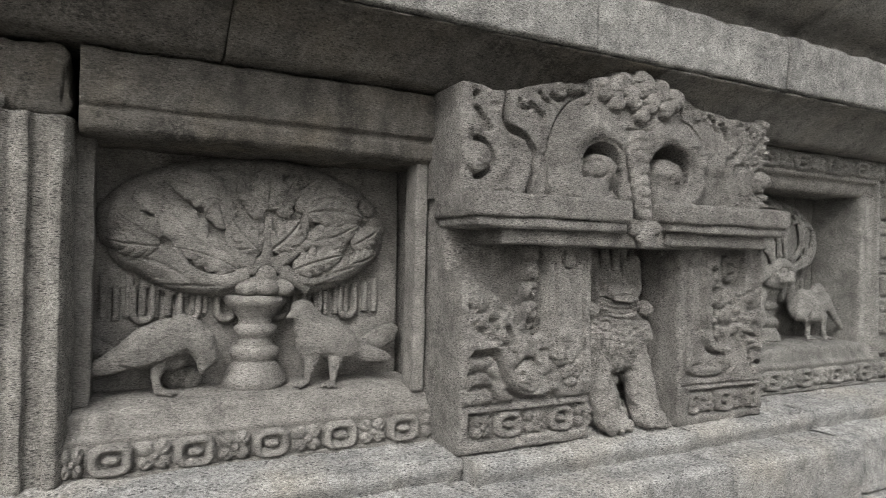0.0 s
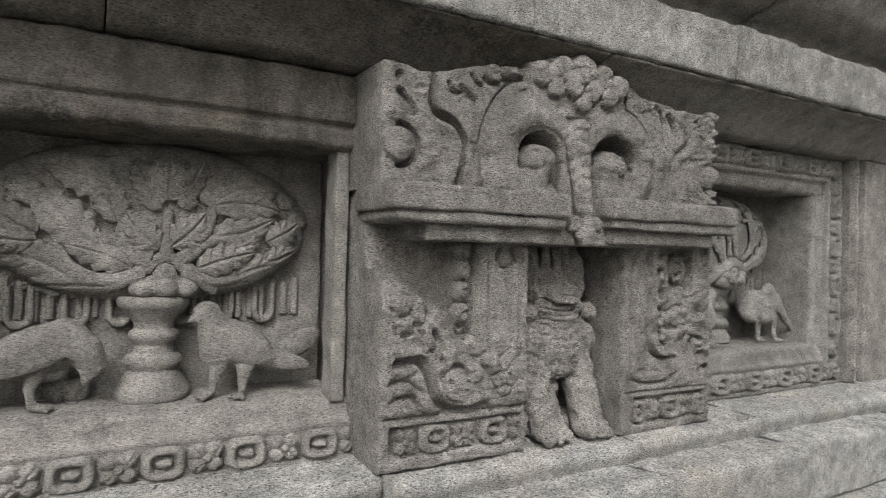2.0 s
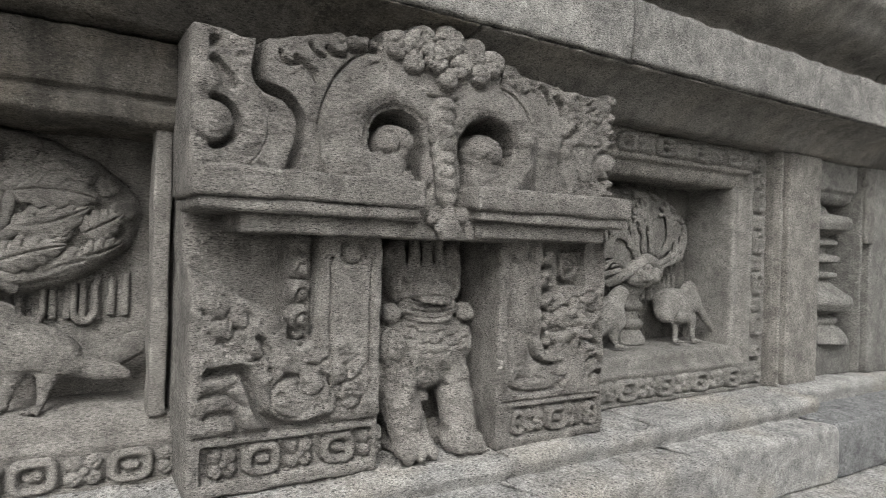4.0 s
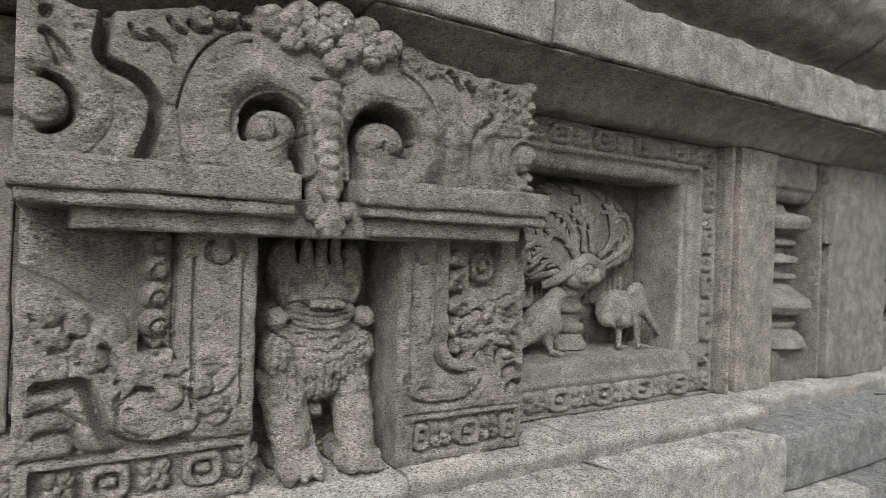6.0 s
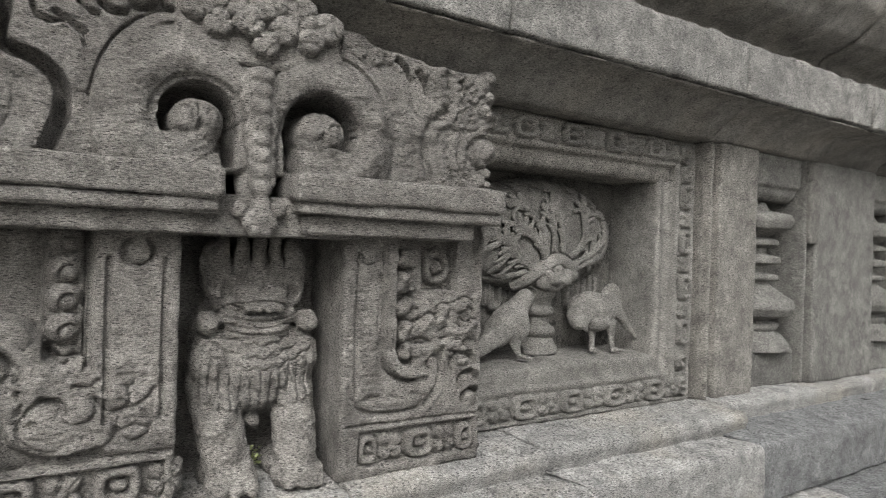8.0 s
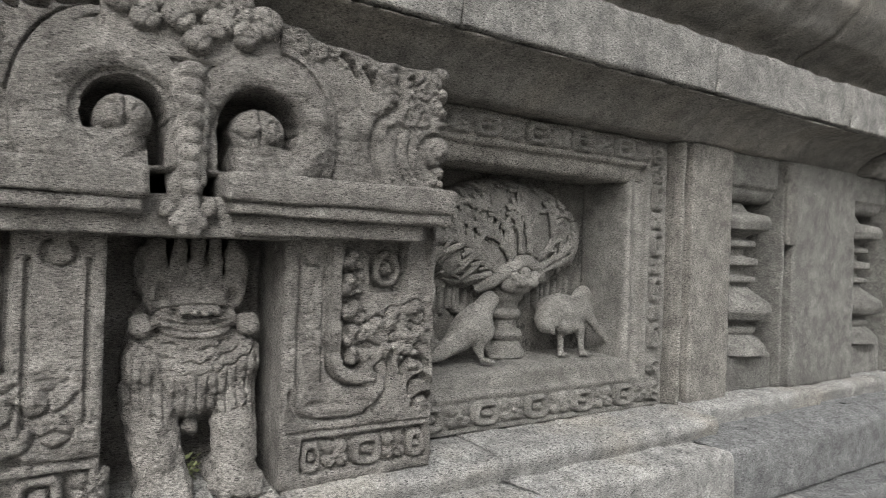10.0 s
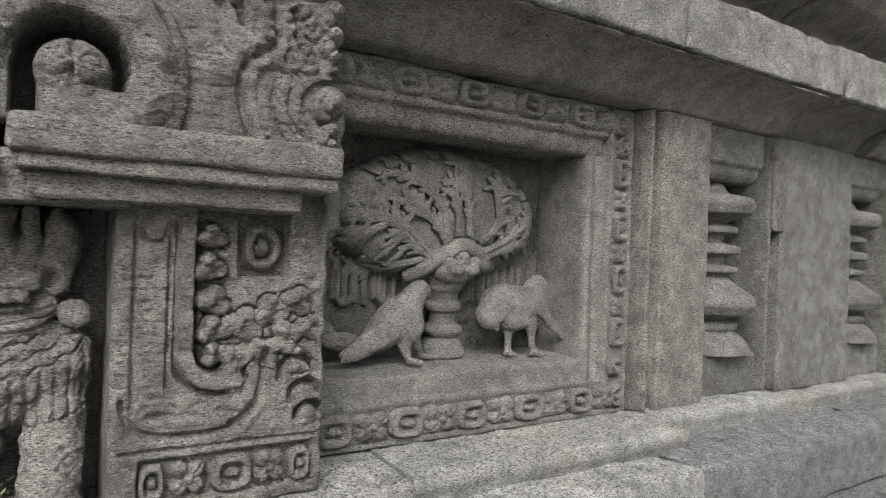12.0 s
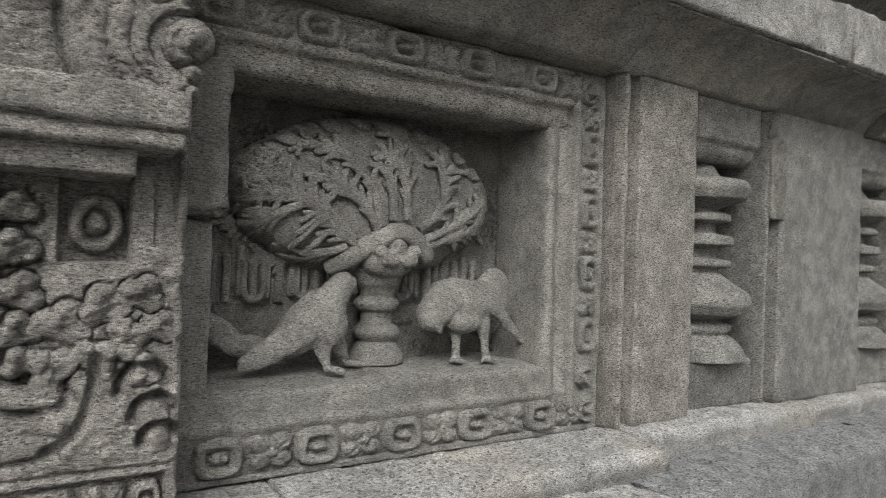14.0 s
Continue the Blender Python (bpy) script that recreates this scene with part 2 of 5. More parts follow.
part("core", rbox(WEST, EAST, 2.125, 2.7, 0.0, 3.4, step=0.06, r=0.01, amp=0.004), WALL, back)

plinth = thing("plinth", (3.7, 1.5, 0.0), "stepped grey stone plinth with cracked lichened courses", "plinth", kind="structure")
# upper course: a low worn step under the carvings
for i, (a, b, y, z) in enumerate(((WEST, -0.12, 1.62, 0.640), (-0.12, 1.06, 1.64, 0.642), (1.06, 1.90, 1.575, 0.640), (1.90, 2.535, 1.585, 0.642),
                                  (2.535, 3.565, 1.60, 0.645), (3.565, 4.52, 1.70, 0.655), (4.52, 5.60, 1.72, 0.652), (5.60, 7.1, 1.72, 0.65), (7.1, EAST, 1.72, 0.65))):
    prof = [(y + 0.016, 0.50), (y + 0.012, 0.572), (y - 0.004, z - 0.030), (y + 0.002, z - 0.010), (y + 0.016, z - 0.001), (y + 0.20, z + 0.004), (2.13, z + 0.005), (2.13, 0.50)]
    part("stone", sweep_x(prof, a + 0.005, b - 0.005, step=0.014, amp=0.0055, seed=20 + i, fine=0.009, soften=1), PLINTH, plinth)
# lower course: a broad ledge and a tall face
for i, (a, b, y) in enumerate(((WEST, 0.30, 1.43), (0.30, 1.02, 1.43), (1.02, 1.86, 1.43), (1.86, 2.545, 1.425), (2.545, 3.415, 1.465), (3.415, 4.65, 1.475), (4.65, 6.0, 1.47), (6.0, 7.4, 1.47), (7.4, EAST, 1.47))):
    prof = [(y + 0.01, 0.34), (y, 0.545), (y + 0.006, 0.562), (y + 0.022, 0.570), (y + 0.30, 0.578), (2.13, 0.578), (2.13, 0.34)]
    v, f = sweep_x(prof, a + 0.005, b - 0.005, step=0.014, amp=0.0055, seed=50 + i, fine=0.012, soften=1)
    v[:, 0] += 0.35 * np.clip(1.6 - v[:, 1], 0, 1) + 0.012 * vnoise(v * [0.2, 1, 1], 18, 4)
    part("stone", (v, f), PLINTH_EAST if a > 3.3 else PLINTH, plinth)
for i, (a, b) in enumerate(((WEST, 0.9), (0.9, 2.3), (2.3, 3.9), (3.9, 5.2), (5.2, 6.9), (6.9, EAST))):
    part("stone", rbox(a + 0.003, b - 0.003, 1.36, 2.13, 0.0, 0.338, step=0.05, r=0.015, amp=0.006, seed=70 + i), PLINTH_EAST if a > 3 else PLINTH, plinth)

cornice = thing("cornice", (3.7, 1.7, 1.7), "heavy projecting grey stone cornice with lichened blocks", "cornice", kind="structure")
for i, (a, b, dy) in enumerate(((WEST, -0.35, 0), (-0.35, 0.41, 0), (0.41, 1.44, 0), (1.44, 2.32, 0.004), (2.32, 3.42, 0), (3.42, 4.38, 0.004), (4.38, 5.45, 0), (5.45, 6.7, 0), (6.7, EAST, 0))):
    prof = [(1.55 + dy, 1.832), (1.547 + dy, 2.018), (1.562 + dy, 2.026), (2.13, 2.03), (2.13, 1.828), (1.66, 1.83)]
    part("stone", sweep_x(prof, a + 0.0035, b - 0.0035, step=0.014, amp=0.0055, seed=90 + i, fine=0.011, soften=1), CORNICE, cornice)
for i, (a, b, dy, dz) in enumerate(((WEST, -0.6, 0, 0), (-0.6, 0.41, 0, 0), (0.41, 1.75, 0, 0), (1.75, 3.515, 0, -0.004), (3.515, 4.33, 0.022, 0.010), (4.33, 5.05, 0.075, 0.014), (5.05, 5.4, 0.01, 0.0),
                                    (5.4, 6.1, 0.05, 0.01), (6.1, EAST, 0, 0))):
    prof = [(1.557 + dy * 0.15, 1.8275), (1.62 + dy, 1.812 + dz * 0.3), (1.685 + dy, 1.778 + dz), (1.735 + dy, 1.735 + dz), (1.765 + dy, 1.705 + dz * 0.4), (2.13, 1.70), (2.13, 1.8275)]
    # soffit blocks west of 1.8 m take the darker brown tone
    part("stone", sweep_x(prof, a + 0.002, b - 0.002, step=0.02, amp=0.004, seed=110 + i, fine=0.012, soften=1), DARK_STREAKED if b < 1.8 else SOFFIT, cornice)

upper = thing("upper_course", (3.7, 1.6, 2.03), "dark overhanging stone course above the cornice", "stone course", kind="structure")
for i, (a, b) in enumerate(((WEST, 0.8), (0.8, 2.5), (2.5, 4.1), (4.1, 5.3), (5.3, 7.0), (7.0, EAST))):
    prof = [(1.66, 2.032), (1.66, 2.10), (1.50, 2.15), (1.40, 2.24), (1.36, 2.36), (1.36, 2.60), (2.13, 2.60), (2.13, 2.032)]
    part("stone", sweep_x(prof, a + 0.003, b - 0.003, step=0.04, amp=0.008, seed=130 + i, fine=0.02, soften=1), SOFFIT, upper)


# ---- carved frieze pieces, built once and shared ----
def patch_mesh(name, w, h, height, material, n=22):
    """A small raised ornament, facing -y, centred on its base."""
    U, V = np.meshgrid(np.linspace(-1, 1, n), np.linspace(-1, 1, n), indexing="ij")
    H = height(U.ravel(), V.ravel())
    H = np.where(H > 0, H * 1.65, H)
    P = np.stack([U.ravel() * w / 2, -H, V.ravel() * h / 2], 1)
    P += 0.0012 * np.stack([vnoise(P, 70, 1), vnoise(P, 70, 2), vnoise(P, 70, 3)], 1)
    idx = np.arange(n * n).reshape(n, n)
    q = np.stack([idx[:-1, :-1], idx[1:, :-1], idx[1:, 1:], idx[:-1, 1:]], -1).reshape(-1, 4)
    keep = (H[q] > -0.004).any(axis=1)
    me = bpy.data.meshes.new(name)
    me.from_pydata([tuple(p) for p in P], [], [tuple(int(a) for a in c) for c in q[keep]])
    me.polygons.foreach_set("use_smooth", [True] * len(me.polygons))
    me.materials.append(material)
    return me


def dome(d, w, h):
    return h * np.sqrt(np.clip(1 - (d / w) ** 2, 0, 1))


def medallion_height(u, v):
    r = (np.abs(u) ** 3.2 + np.abs(v) ** 3.2) ** (1 / 3.2)
    ring = dome(r - 0.74, 0.25, 0.017)
    core = dome(np.hypot(u * 1.15, v * 1.5), 0.46, 0.016)
    nub = dome(np.hypot(np.abs(u) - 0.2, v), 0.16, 0.004)
    return np.where(r < 1.0, np.maximum(np.maximum(ring, core + nub), 0.001), -0.006)


def flower_height(u, v):
    r, a = np.hypot(u, v), np.arctan2(v, u)
    lobe = 0.62 + 0.38 * np.abs(np.cos(2 * (a - np.pi / 4)))
    pet = dome(r - 0.62 * lobe, 0.42 * lobe, 0.016) * (0.45 + 0.55 * np.abs(np.cos(2 * (a - np.pi / 4))))
    notch = 0.005 * np.exp(-((np.abs(np.abs(u) - np.abs(v))) / 0.08) ** 2) * (r > 0.45)
    core = dome(r, 0.27, 0.018)
    return np.where(r < 1.08 * lobe + 0.1, np.maximum(pet - notch, core), -0.006)


def curl_height(u, v):
    r, a = np.hypot(u, v), np.arctan2(v, u)
    arm = np.abs(((a / (2 * np.pi) - r * 1.25) % 1.0) - 0.5) * 2
    return np.where(r < 0.98, 0.002 + 0.016 * np.clip(1.2 - arm * 1.5, 0, 1) ** 0.7, -0.006)


MEDAL = patch_mesh("medallion", 0.104, 0.080, medallion_height, PANEL)
FLOWER = patch_mesh("flower", 0.094, 0.082, flower_height, PANEL)
CURL = patch_mesh("curl", 0.075, 0.075, curl_height, PANEL)
MEDAL_SHRINE = patch_mesh("medallion", 0.096, 0.078, medallion_height, SHRINE)
FLOWER_SHRINE = patch_mesh("flower", 0.082, 0.078, flower_height, SHRINE)
MEDAL_EAST = patch_mesh("medallion", 0.106, 0.083, medallion_height, PANEL_EAST)
FLOWER_EAST = patch_mesh("flower", 0.098, 0.084, flower_height, PANEL_EAST)
CURL_EAST = patch_mesh("curl", 0.078, 0.078, curl_height, PANEL_EAST)


def ornament(name, mesh, parent, x, y, z, turn=0, sx=1.0, sz=1.0):
    ob = new(name, mesh)
    ob.parent = parent
    base, up = Vector((0, 0, 0)), parent
    while up is not None:
        base += up.location
        up = up.parent
    ob.location = Vector((x, y, z)) - base
    ob.rotation_euler = (0, radians(turn), 0)
    ob.scale = (sx, 1.0, sz)
    return ob


# ---- left carved panel ----
lp = thing("carved_panel", (0.56, 1.9, 0.64), "recessed grey stone panel with moulded lintel and medallion frieze", "relief panel", group="carved wall panels")
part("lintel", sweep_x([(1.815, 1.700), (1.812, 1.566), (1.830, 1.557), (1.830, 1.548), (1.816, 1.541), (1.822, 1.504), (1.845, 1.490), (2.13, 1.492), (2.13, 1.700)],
                       0.088, 1.034, step=0.015, amp=0.005, seed=201, fine=0.008, soften=1), DARK_STREAKED, lp, "dark streaked moulded stone lintel")
part("jamb", rbox(0.990, 1.030, 1.848, 1.935, 0.79, 1.50, step=0.02, r=0.008, amp=0.003, seed=202), PANEL, lp)
part("jamb", rbox(0.070, 0.122, 1.935, 2.13, 0.79, 1.50, step=0.02, r=0.006, amp=0.003, seed=203), PANEL, lp)
part("sill", sweep_x([(1.842, 0.640), (1.842, 0.726), (1.835, 0.731), (1.835, 0.742), (1.858, 0.750), (1.872, 0.796), (1.90, 0.802), (2.13, 0.806), (2.13, 0.640)],
                     0.072, 1.062, step=0.015, amp=0.004, seed=204, fine=0.008, soften=1), PANEL, lp)
lf = part("frieze", rbox(0.07, 1.064, 1.83, 1.87, 0.634, 0.65, step=0.02, r=0.004, amp=0.002, seed=205), PANEL, lp, "carved band of medallions and flowers")
for k in range(5):
    ornament("medallion", MEDAL, lf, 0.175 + 0.195 * k, 1.842, 0.688)
    ornament("flower", FLOWER, lf, 0.273 + 0.195 * k, 1.842, 0.688)
ornament("flower", FLOWER, lf, 0.092, 1.842, 0.688, sx=0.6)

part("niche_ground", rbox(0.118, 1.040, 2.117, 2.13, 0.79, 1.50, step=0.02, r=0.004, amp=0.003, seed=206), PANEL, lp)

# ---- left pilaster ----
pil = thing("pilaster", (-0.3, 1.9, 0.64), "weathered grey stone pilaster with a vertical medallion strip", "pilaster", group="wall pilasters")
part("shaft", sweep_z([(-1.6, 1.80), (-0.06, 1.80), (-0.052, 1.812), (-0.040, 1.812), (-0.032, 1.798), (-0.010, 1.798), (-0.003, 1.822), (0.028, 1.828), (0.036, 1.806), (0.058, 1.808), (0.072, 1.835), (0.082, 1.90), (0.084, 2.13), (-1.6, 2.13)],
                      0.64, 1.520, step=0.02, amp=0.004, seed=211, fine=0.005, soften=1), WALL, pil)
part("cap_block", rbox(-1.6, 0.066, 1.825, 2.13, 1.526, 1.690, step=0.014, r=0.02, amp=0.010, seed=212, chip=2.6), DARK_STREAKED, pil, "dark broken cap block")
for k in range(5):
    ornament("medallion", MEDAL, pil, -0.105, 1.802, 0.78 + 0.165 * k, turn=90)
    ornament("flower", FLOWER, pil, -0.105, 1.802, 0.86 + 0.165 * k)
for k in range(4):
    ornament("curl", CURL, pil, -0.22, 1.802, 0.80 + 0.16 * k)

# ---- right carved panel ----
rp = thing("carved_panel", (2.9, 1.9, 0.65), "recessed grey stone panel framed by medallion friezes", "relief panel", group="carved wall panels")
part("lintel", sweep_x([(1.846, 1.705), (1.838, 1.690), (1.848, 1.684), (1.848, 1.612), (1.836, 1.606), (1.838, 1.592), (1.862, 1.584), (1.868, 1.545), (1.885, 1.528), (2.13, 1.535), (2.13, 1.705)],
                       2.31, 3.40, step=0.015, amp=0.004, seed=221, fine=0.008, soften=1), WALL, rp)
part("jamb", sweep_z([(3.335, 2.13), (3.335, 1.885), (3.348, 1.868), (3.362, 1.868), (3.385, 1.884), (3.405, 1.868), (3.412, 1.842), (3.424, 1.836), (3.430, 1.848), (3.512, 1.848), (3.522, 1.838), (3.53, 1.838), (3.53, 2.13)],
                     0.65, 1.70, step=0.015, amp=0.003, seed=222, fine=0.008, soften=1), PANEL_EAST, rp)
part("jamb", rbox(2.30, 2.437, 1.85, 2.13, 1.215, 1.545, step=0.014, r=0.018, amp=0.008, seed=223, chip=2.2), PANEL_EAST, rp, "broken rough stone jamb")
part("jamb", rbox(2.30, 2.415, 1.885, 2.13, 0.82, 1.205, step=0.014, r=0.014, amp=0.005, seed=227, chip=1.8), PANEL_EAST, rp)
part("sill", sweep_x([(1.845, 0.650), (1.845, 0.748), (1.836, 0.753), (1.838, 0.768), (1.852, 0.776), (1.858, 0.826), (1.880, 0.838), (2.13, 0.846), (2.13, 0.650)],
                     2.31, 3.34, step=0.015, amp=0.004, seed=224, fine=0.008, soften=1), PANEL_EAST, rp)
rf = part("frieze", rbox(2.31, 3.52, 1.834, 1.87, 0.648, 0.664, step=0.02, r=0.004, amp=0.002, seed=225), PANEL_EAST, rp, "carved band of medallions and flowers")
part("frieze_ground", rbox(3.342, 3.52, 1.845, 2.0, 0.664, 0.76, step=0.02, r=0.004, amp=0.002, seed=226), PANEL_EAST, rp)
for k in range(5):
    ornament("medallion", MEDAL_EAST, rf, 2.43 + 0.218 * k, 1.846, 0.706)
    ornament("flower", FLOWER_EAST, rf, 2.54 + 0.218 * k, 1.846, 0.706, sx=1.15)
    ornament("medallion", MEDAL_EAST, rf, 2.40 + 0.218 * k, 1.850, 1.650, sz=0.95)
    ornament("flower", FLOWER_EAST, rf, 2.51 + 0.218 * k, 1.850, 1.648, sx=1.1, sz=0.95)
ornament("curl", CURL_EAST, rf, 3.475, 1.848, 0.71)
ornament("curl", CURL_EAST, rf, 3.455, 1.850, 1.645)
ornament("curl", CURL_EAST, rf, 3.472, 1.850, 0.80, turn=90, sx=0.85, sz=0.85)
ornament("curl", CURL_EAST, rf, 3.472, 1.850, 1.57, turn=90, sx=0.85, sz=0.85)
for k in range(4):
    ornament("medallion", MEDAL_EAST, rf, 3.472, 1.850, 0.925 + 0.183 * k, turn=90, sz=0.82)
    ornament("flower", FLOWER_EAST, rf, 3.472, 1.850, 1.016 + 0.183 * k, sx=0.72, sz=0.9)

part("niche_ground", rbox(2.41, 3.34, 2.117, 2.13, 0.83, 1.55, step=0.02, r=0.004, amp=0.003, seed=228), CRUSTED, rp, "black-crusted stone ground behind the tree")

# ---- pillars and turned balusters to the east ----
def pillar(x0, x1, rolls, seed, label, material=None):
    ob = thing("pillar", ((x0 + x1) / 2, 1.9, 0.655), label, "pillar", group="wall pillars")
    prof = [(x0, 2.13), (x0, 1.80)]
    if rolls:
        prof += [(x0 + 0.008, 1.835), (x0 + 0.020, 1.784), (x0 + 0.036, 1.782), (x0 + 0.046, 1.830), (x0 + 0.070, 1.830), (x0 + 0.080, 1.776)]
    else:
        prof += [(x0 + 0.010, 1.792), (x0 + 0.018, 1.86), (x0 + 0.058, 1.86), (x0 + 0.066, 1.782)]
    prof += [(x1 - 0.01, 1.778), (x1, 1.79), (x1, 2.13)]
    part("shaft", sweep_z(prof, 0.65, 1.705, step=0.02, amp=0.003, seed=seed, fine=0.005, soften=1), material or WALL, ob)
    if not rolls:
        # closes the edge slot above 1.315 m, in the darker crusted stone
        part("repair_block", rbox(x0 + 0.004, x0 + 0.09, 1.776, 1.90, 1.315, 1.70, step=0.02, r=0.01, amp=0.004, seed=seed + 40, chip=2.0), CRUSTED, ob, "dark block closing the top of the pillar's edge slot")
    return ob


def lathe(profile, cx, cy, seg=32, amp=0.002, seed=0, fine=0.006):
    pr = [np.array(profile[0], float)]
    for a, b in zip(profile[:-1], profile[1:]):
        a, b = np.array(a, float), np.array(b, float)
        m = max(1, int(np.linalg.norm(b - a) / fine))
        pr += [a + (b - a) * k / m for k in range(1, m + 1)]
    pr = np.array(pr)
    pr[1:-1] = 0.25 * pr[:-2] + 0.5 * pr[1:-1] + 0.25 * pr[2:]
    an = np.linspace(0, 2 * np.pi, seg, endpoint=False)
    m = len(pr)
    v = np.zeros((m, seg, 3))
    v[:, :, 0] = cx + pr[:, None, 0] * np.cos(an)
    v[:, :, 1] = cy + pr[:, None, 0] * np.sin(an)
    v[:, :, 2] = pr[:, None, 1]
    v = v.reshape(-1, 3)
    d = amp * (fbm(v, 12, seed) + 0.6 * vnoise(v, 60, seed + 2))
    v[:, 0] += d * np.tile(np.cos(an), m)
    v[:, 1] += d * np.tile(np.sin(an), m)
    f = [(i * seg + j, i * seg + (j + 1) % seg, (i + 1) * seg + (j + 1) % seg, (i + 1) * seg + j) for i in range(m - 1) for j in range(seg)]
    f += [tuple(range(seg)), tuple(range((m - 1) * seg, m * seg))]
    return v, f


def baluster(cx, cy, seed):
    ob = thing("baluster", (cx, cy, 0.655), "turned grey stone window baluster with ringed bulbs", "baluster", group="window balusters")
    part("base", rbox(cx - 0.19, cx + 0.19, cy - 0.13, cy + 0.17, 0.65, 0.815, step=0.02, r=0.012, amp=0.003, seed=seed), WALL_EAST, ob)
    part("turned_shaft", lathe([(0.022, 0.81), (0.193, 0.815), (0.182, 0.85), (0.150, 0.885), (0.122, 0.902), (0.138, 0.915), (0.138, 0.935), (0.091, 0.95),
                                (0.182, 0.975), (0.207, 1.01), (0.198, 1.045), (0.143, 1.08), (0.110, 1.105), (0.087, 1.13), (0.132, 1.14), (0.132, 1.16), (0.083, 1.17),
                                (0.080, 1.205), (0.141, 1.215), (0.141, 1.245), (0.080, 1.258), (0.080, 1.29), (0.132, 1.30), (0.132, 1.322), (0.085, 1.34),
                                (0.110, 1.355), (0.182, 1.375), (0.196, 1.41), (0.182, 1.44), (0.091, 1.46), (0.069, 1.50), (0.022, 1.51)], cx, cy, seed=seed + 1), WALL_EAST, ob)
    part("capital", sweep_x([(cy - 0.09, 1.505), (cy - 0.12, 1.53), (cy - 0.125, 1.56), (cy - 0.145, 1.57), (cy - 0.145, 1.71), (2.13, 1.71), (2.13, 1.505)], cx - 0.175, cx + 0.175,
                            step=0.02, amp=0.003, seed=seed + 2, fine=0.01, soften=1), WALL_EAST, ob)
    return ob


pillar(3.531, 3.885, True, 231, "plain grey stone pillar with fluted edge mouldings")
bays = [(3.885, 4.30), (4.95, 5.36), (6.02, 6.44)]
for i, (a, b) in enumerate(bays):
    baluster((a + b) / 2 + 0.004, 1.955, 300 + 10 * i)
for i, (a, b) in enumerate(((4.30, 4.95), (5.36, 6.02), (6.44, 9.0))):
    ob = pillar(a, b, False, 240 + i, "broad plain grey stone pillar with pale lichen", WALL_EAST)


# ---- carving helpers ----
def dpoly(X, Z, pts):
    """Distance from the points to a polyline."""
    best = np.full(X.shape, 1e9)
    for (ax, az), (bx, bz) in zip(pts[:-1], pts[1:]):
        dx, dz = bx - ax, bz - az
        t = np.clip(((X - ax) * dx + (Z - az) * dz) / max(dx * dx + dz * dz, 1e-12), 0, 1)
        best = np.minimum(best, np.hypot(X - ax - t * dx, Z - az - t * dz))
    return best


def curve(pts, times=3):
    p = [np.array(q, float) for q in pts]
    for _ in range(times):
        q = [p[0]]
        for a, b in zip(p[:-1], p[1:]):
            q += [a * 0.75 + b * 0.25, a * 0.25 + b * 0.75]
        p = q + [p[-1]]
    return p


def spiral(cx, cz, r0, r1, a0, a1, n=36):
    return [(cx + (r0 + (r1 - r0) * k / n) * math.cos(radians(a0 + (a1 - a0) * k / n)), cz + (r0 + (r1 - r0) * k / n) * math.sin(radians(a0 + (a1 - a0) * k / n))) for k in range(n + 1)]


def step_up(d, soft=0.004):
    """0 well below zero, 1 well above."""
    t = np.clip(d / soft * 0.5 + 0.5, 0, 1)
    return t * t * (3 - 2 * t)


def groove(X, Z, pts, w, depth):
    return -depth * (1 - step_up(dpoly(X, Z, pts) - w * 0.7, w * 0.6))


def rope(X, Z, pts, w, h):
    return dome(dpoly(X, Z, pts), w, h)


def clumps(X, Z, spots, h):
    """Fleshy lobed leaves, each three rounded lobes round a bead; also the cut that runs round them."""
    up, cut = np.zeros(X.shape), np.zeros(X.shape)
    for x, z, r, a in spots:
        near = np.where(np.hypot(X - x, Z - z) < 1.7 * r)[0]
        if len(near) == 0:
            continue
        xs, zs = X[near], Z[near]
        d = np.hypot(xs - x, zs - z) / (0.62 * r)
        for k in (-1, 0, 1):
            an = radians(a + 95 * k)
            d = np.minimum(d, np.hypot(xs - x - 0.55 * r * math.cos(an), zs - z - 0.55 * r * math.sin(an)) / (0.56 * r))
        eye = np.hypot(xs - x - 0.2 * r * math.cos(radians(a)), zs - z - 0.2 * r * math.sin(radians(a)))
        v = h * np.clip(1 - d ** 3, 0, 1) ** 0.5 * (0.8 + 0.35 * np.cos(np.arctan2(zs - z, xs - x) - radians(a + 40))) - 0.35 * h * np.exp(-(eye / (0.20 * r)) ** 2)
        up[near] = np.maximum(up[near], v)
        cut[near] = np.maximum(cut[near], np.exp(-((d - 1.1) / 0.12) ** 2) * (d > 1))
    return up, cut * (up <= 0)


def curls(X, Z, spots, w=0.0085, h=0.018):
    """Small scrolled leaves: each a tapering curl round a bead."""
    out = np.zeros(X.shape)
    for x, z, rad, a0, way in spots:
        near = np.where(np.hypot(X - x, Z - z) < rad + 2 * w)[0]
        if len(near) == 0:
            continue
        xs, zs = X[near], Z[near]
        pts = spiral(x, z, rad, rad * 0.35, a0, a0 + way * 330, n=16)
        v = dome(dpoly(xs, zs, pts), w, h)
        v = np.maximum(v, dome(np.hypot(xs - x, zs - z), rad * 0.42, h * 0.9))
        out[near] = np.maximum(out[near], v)
    return out


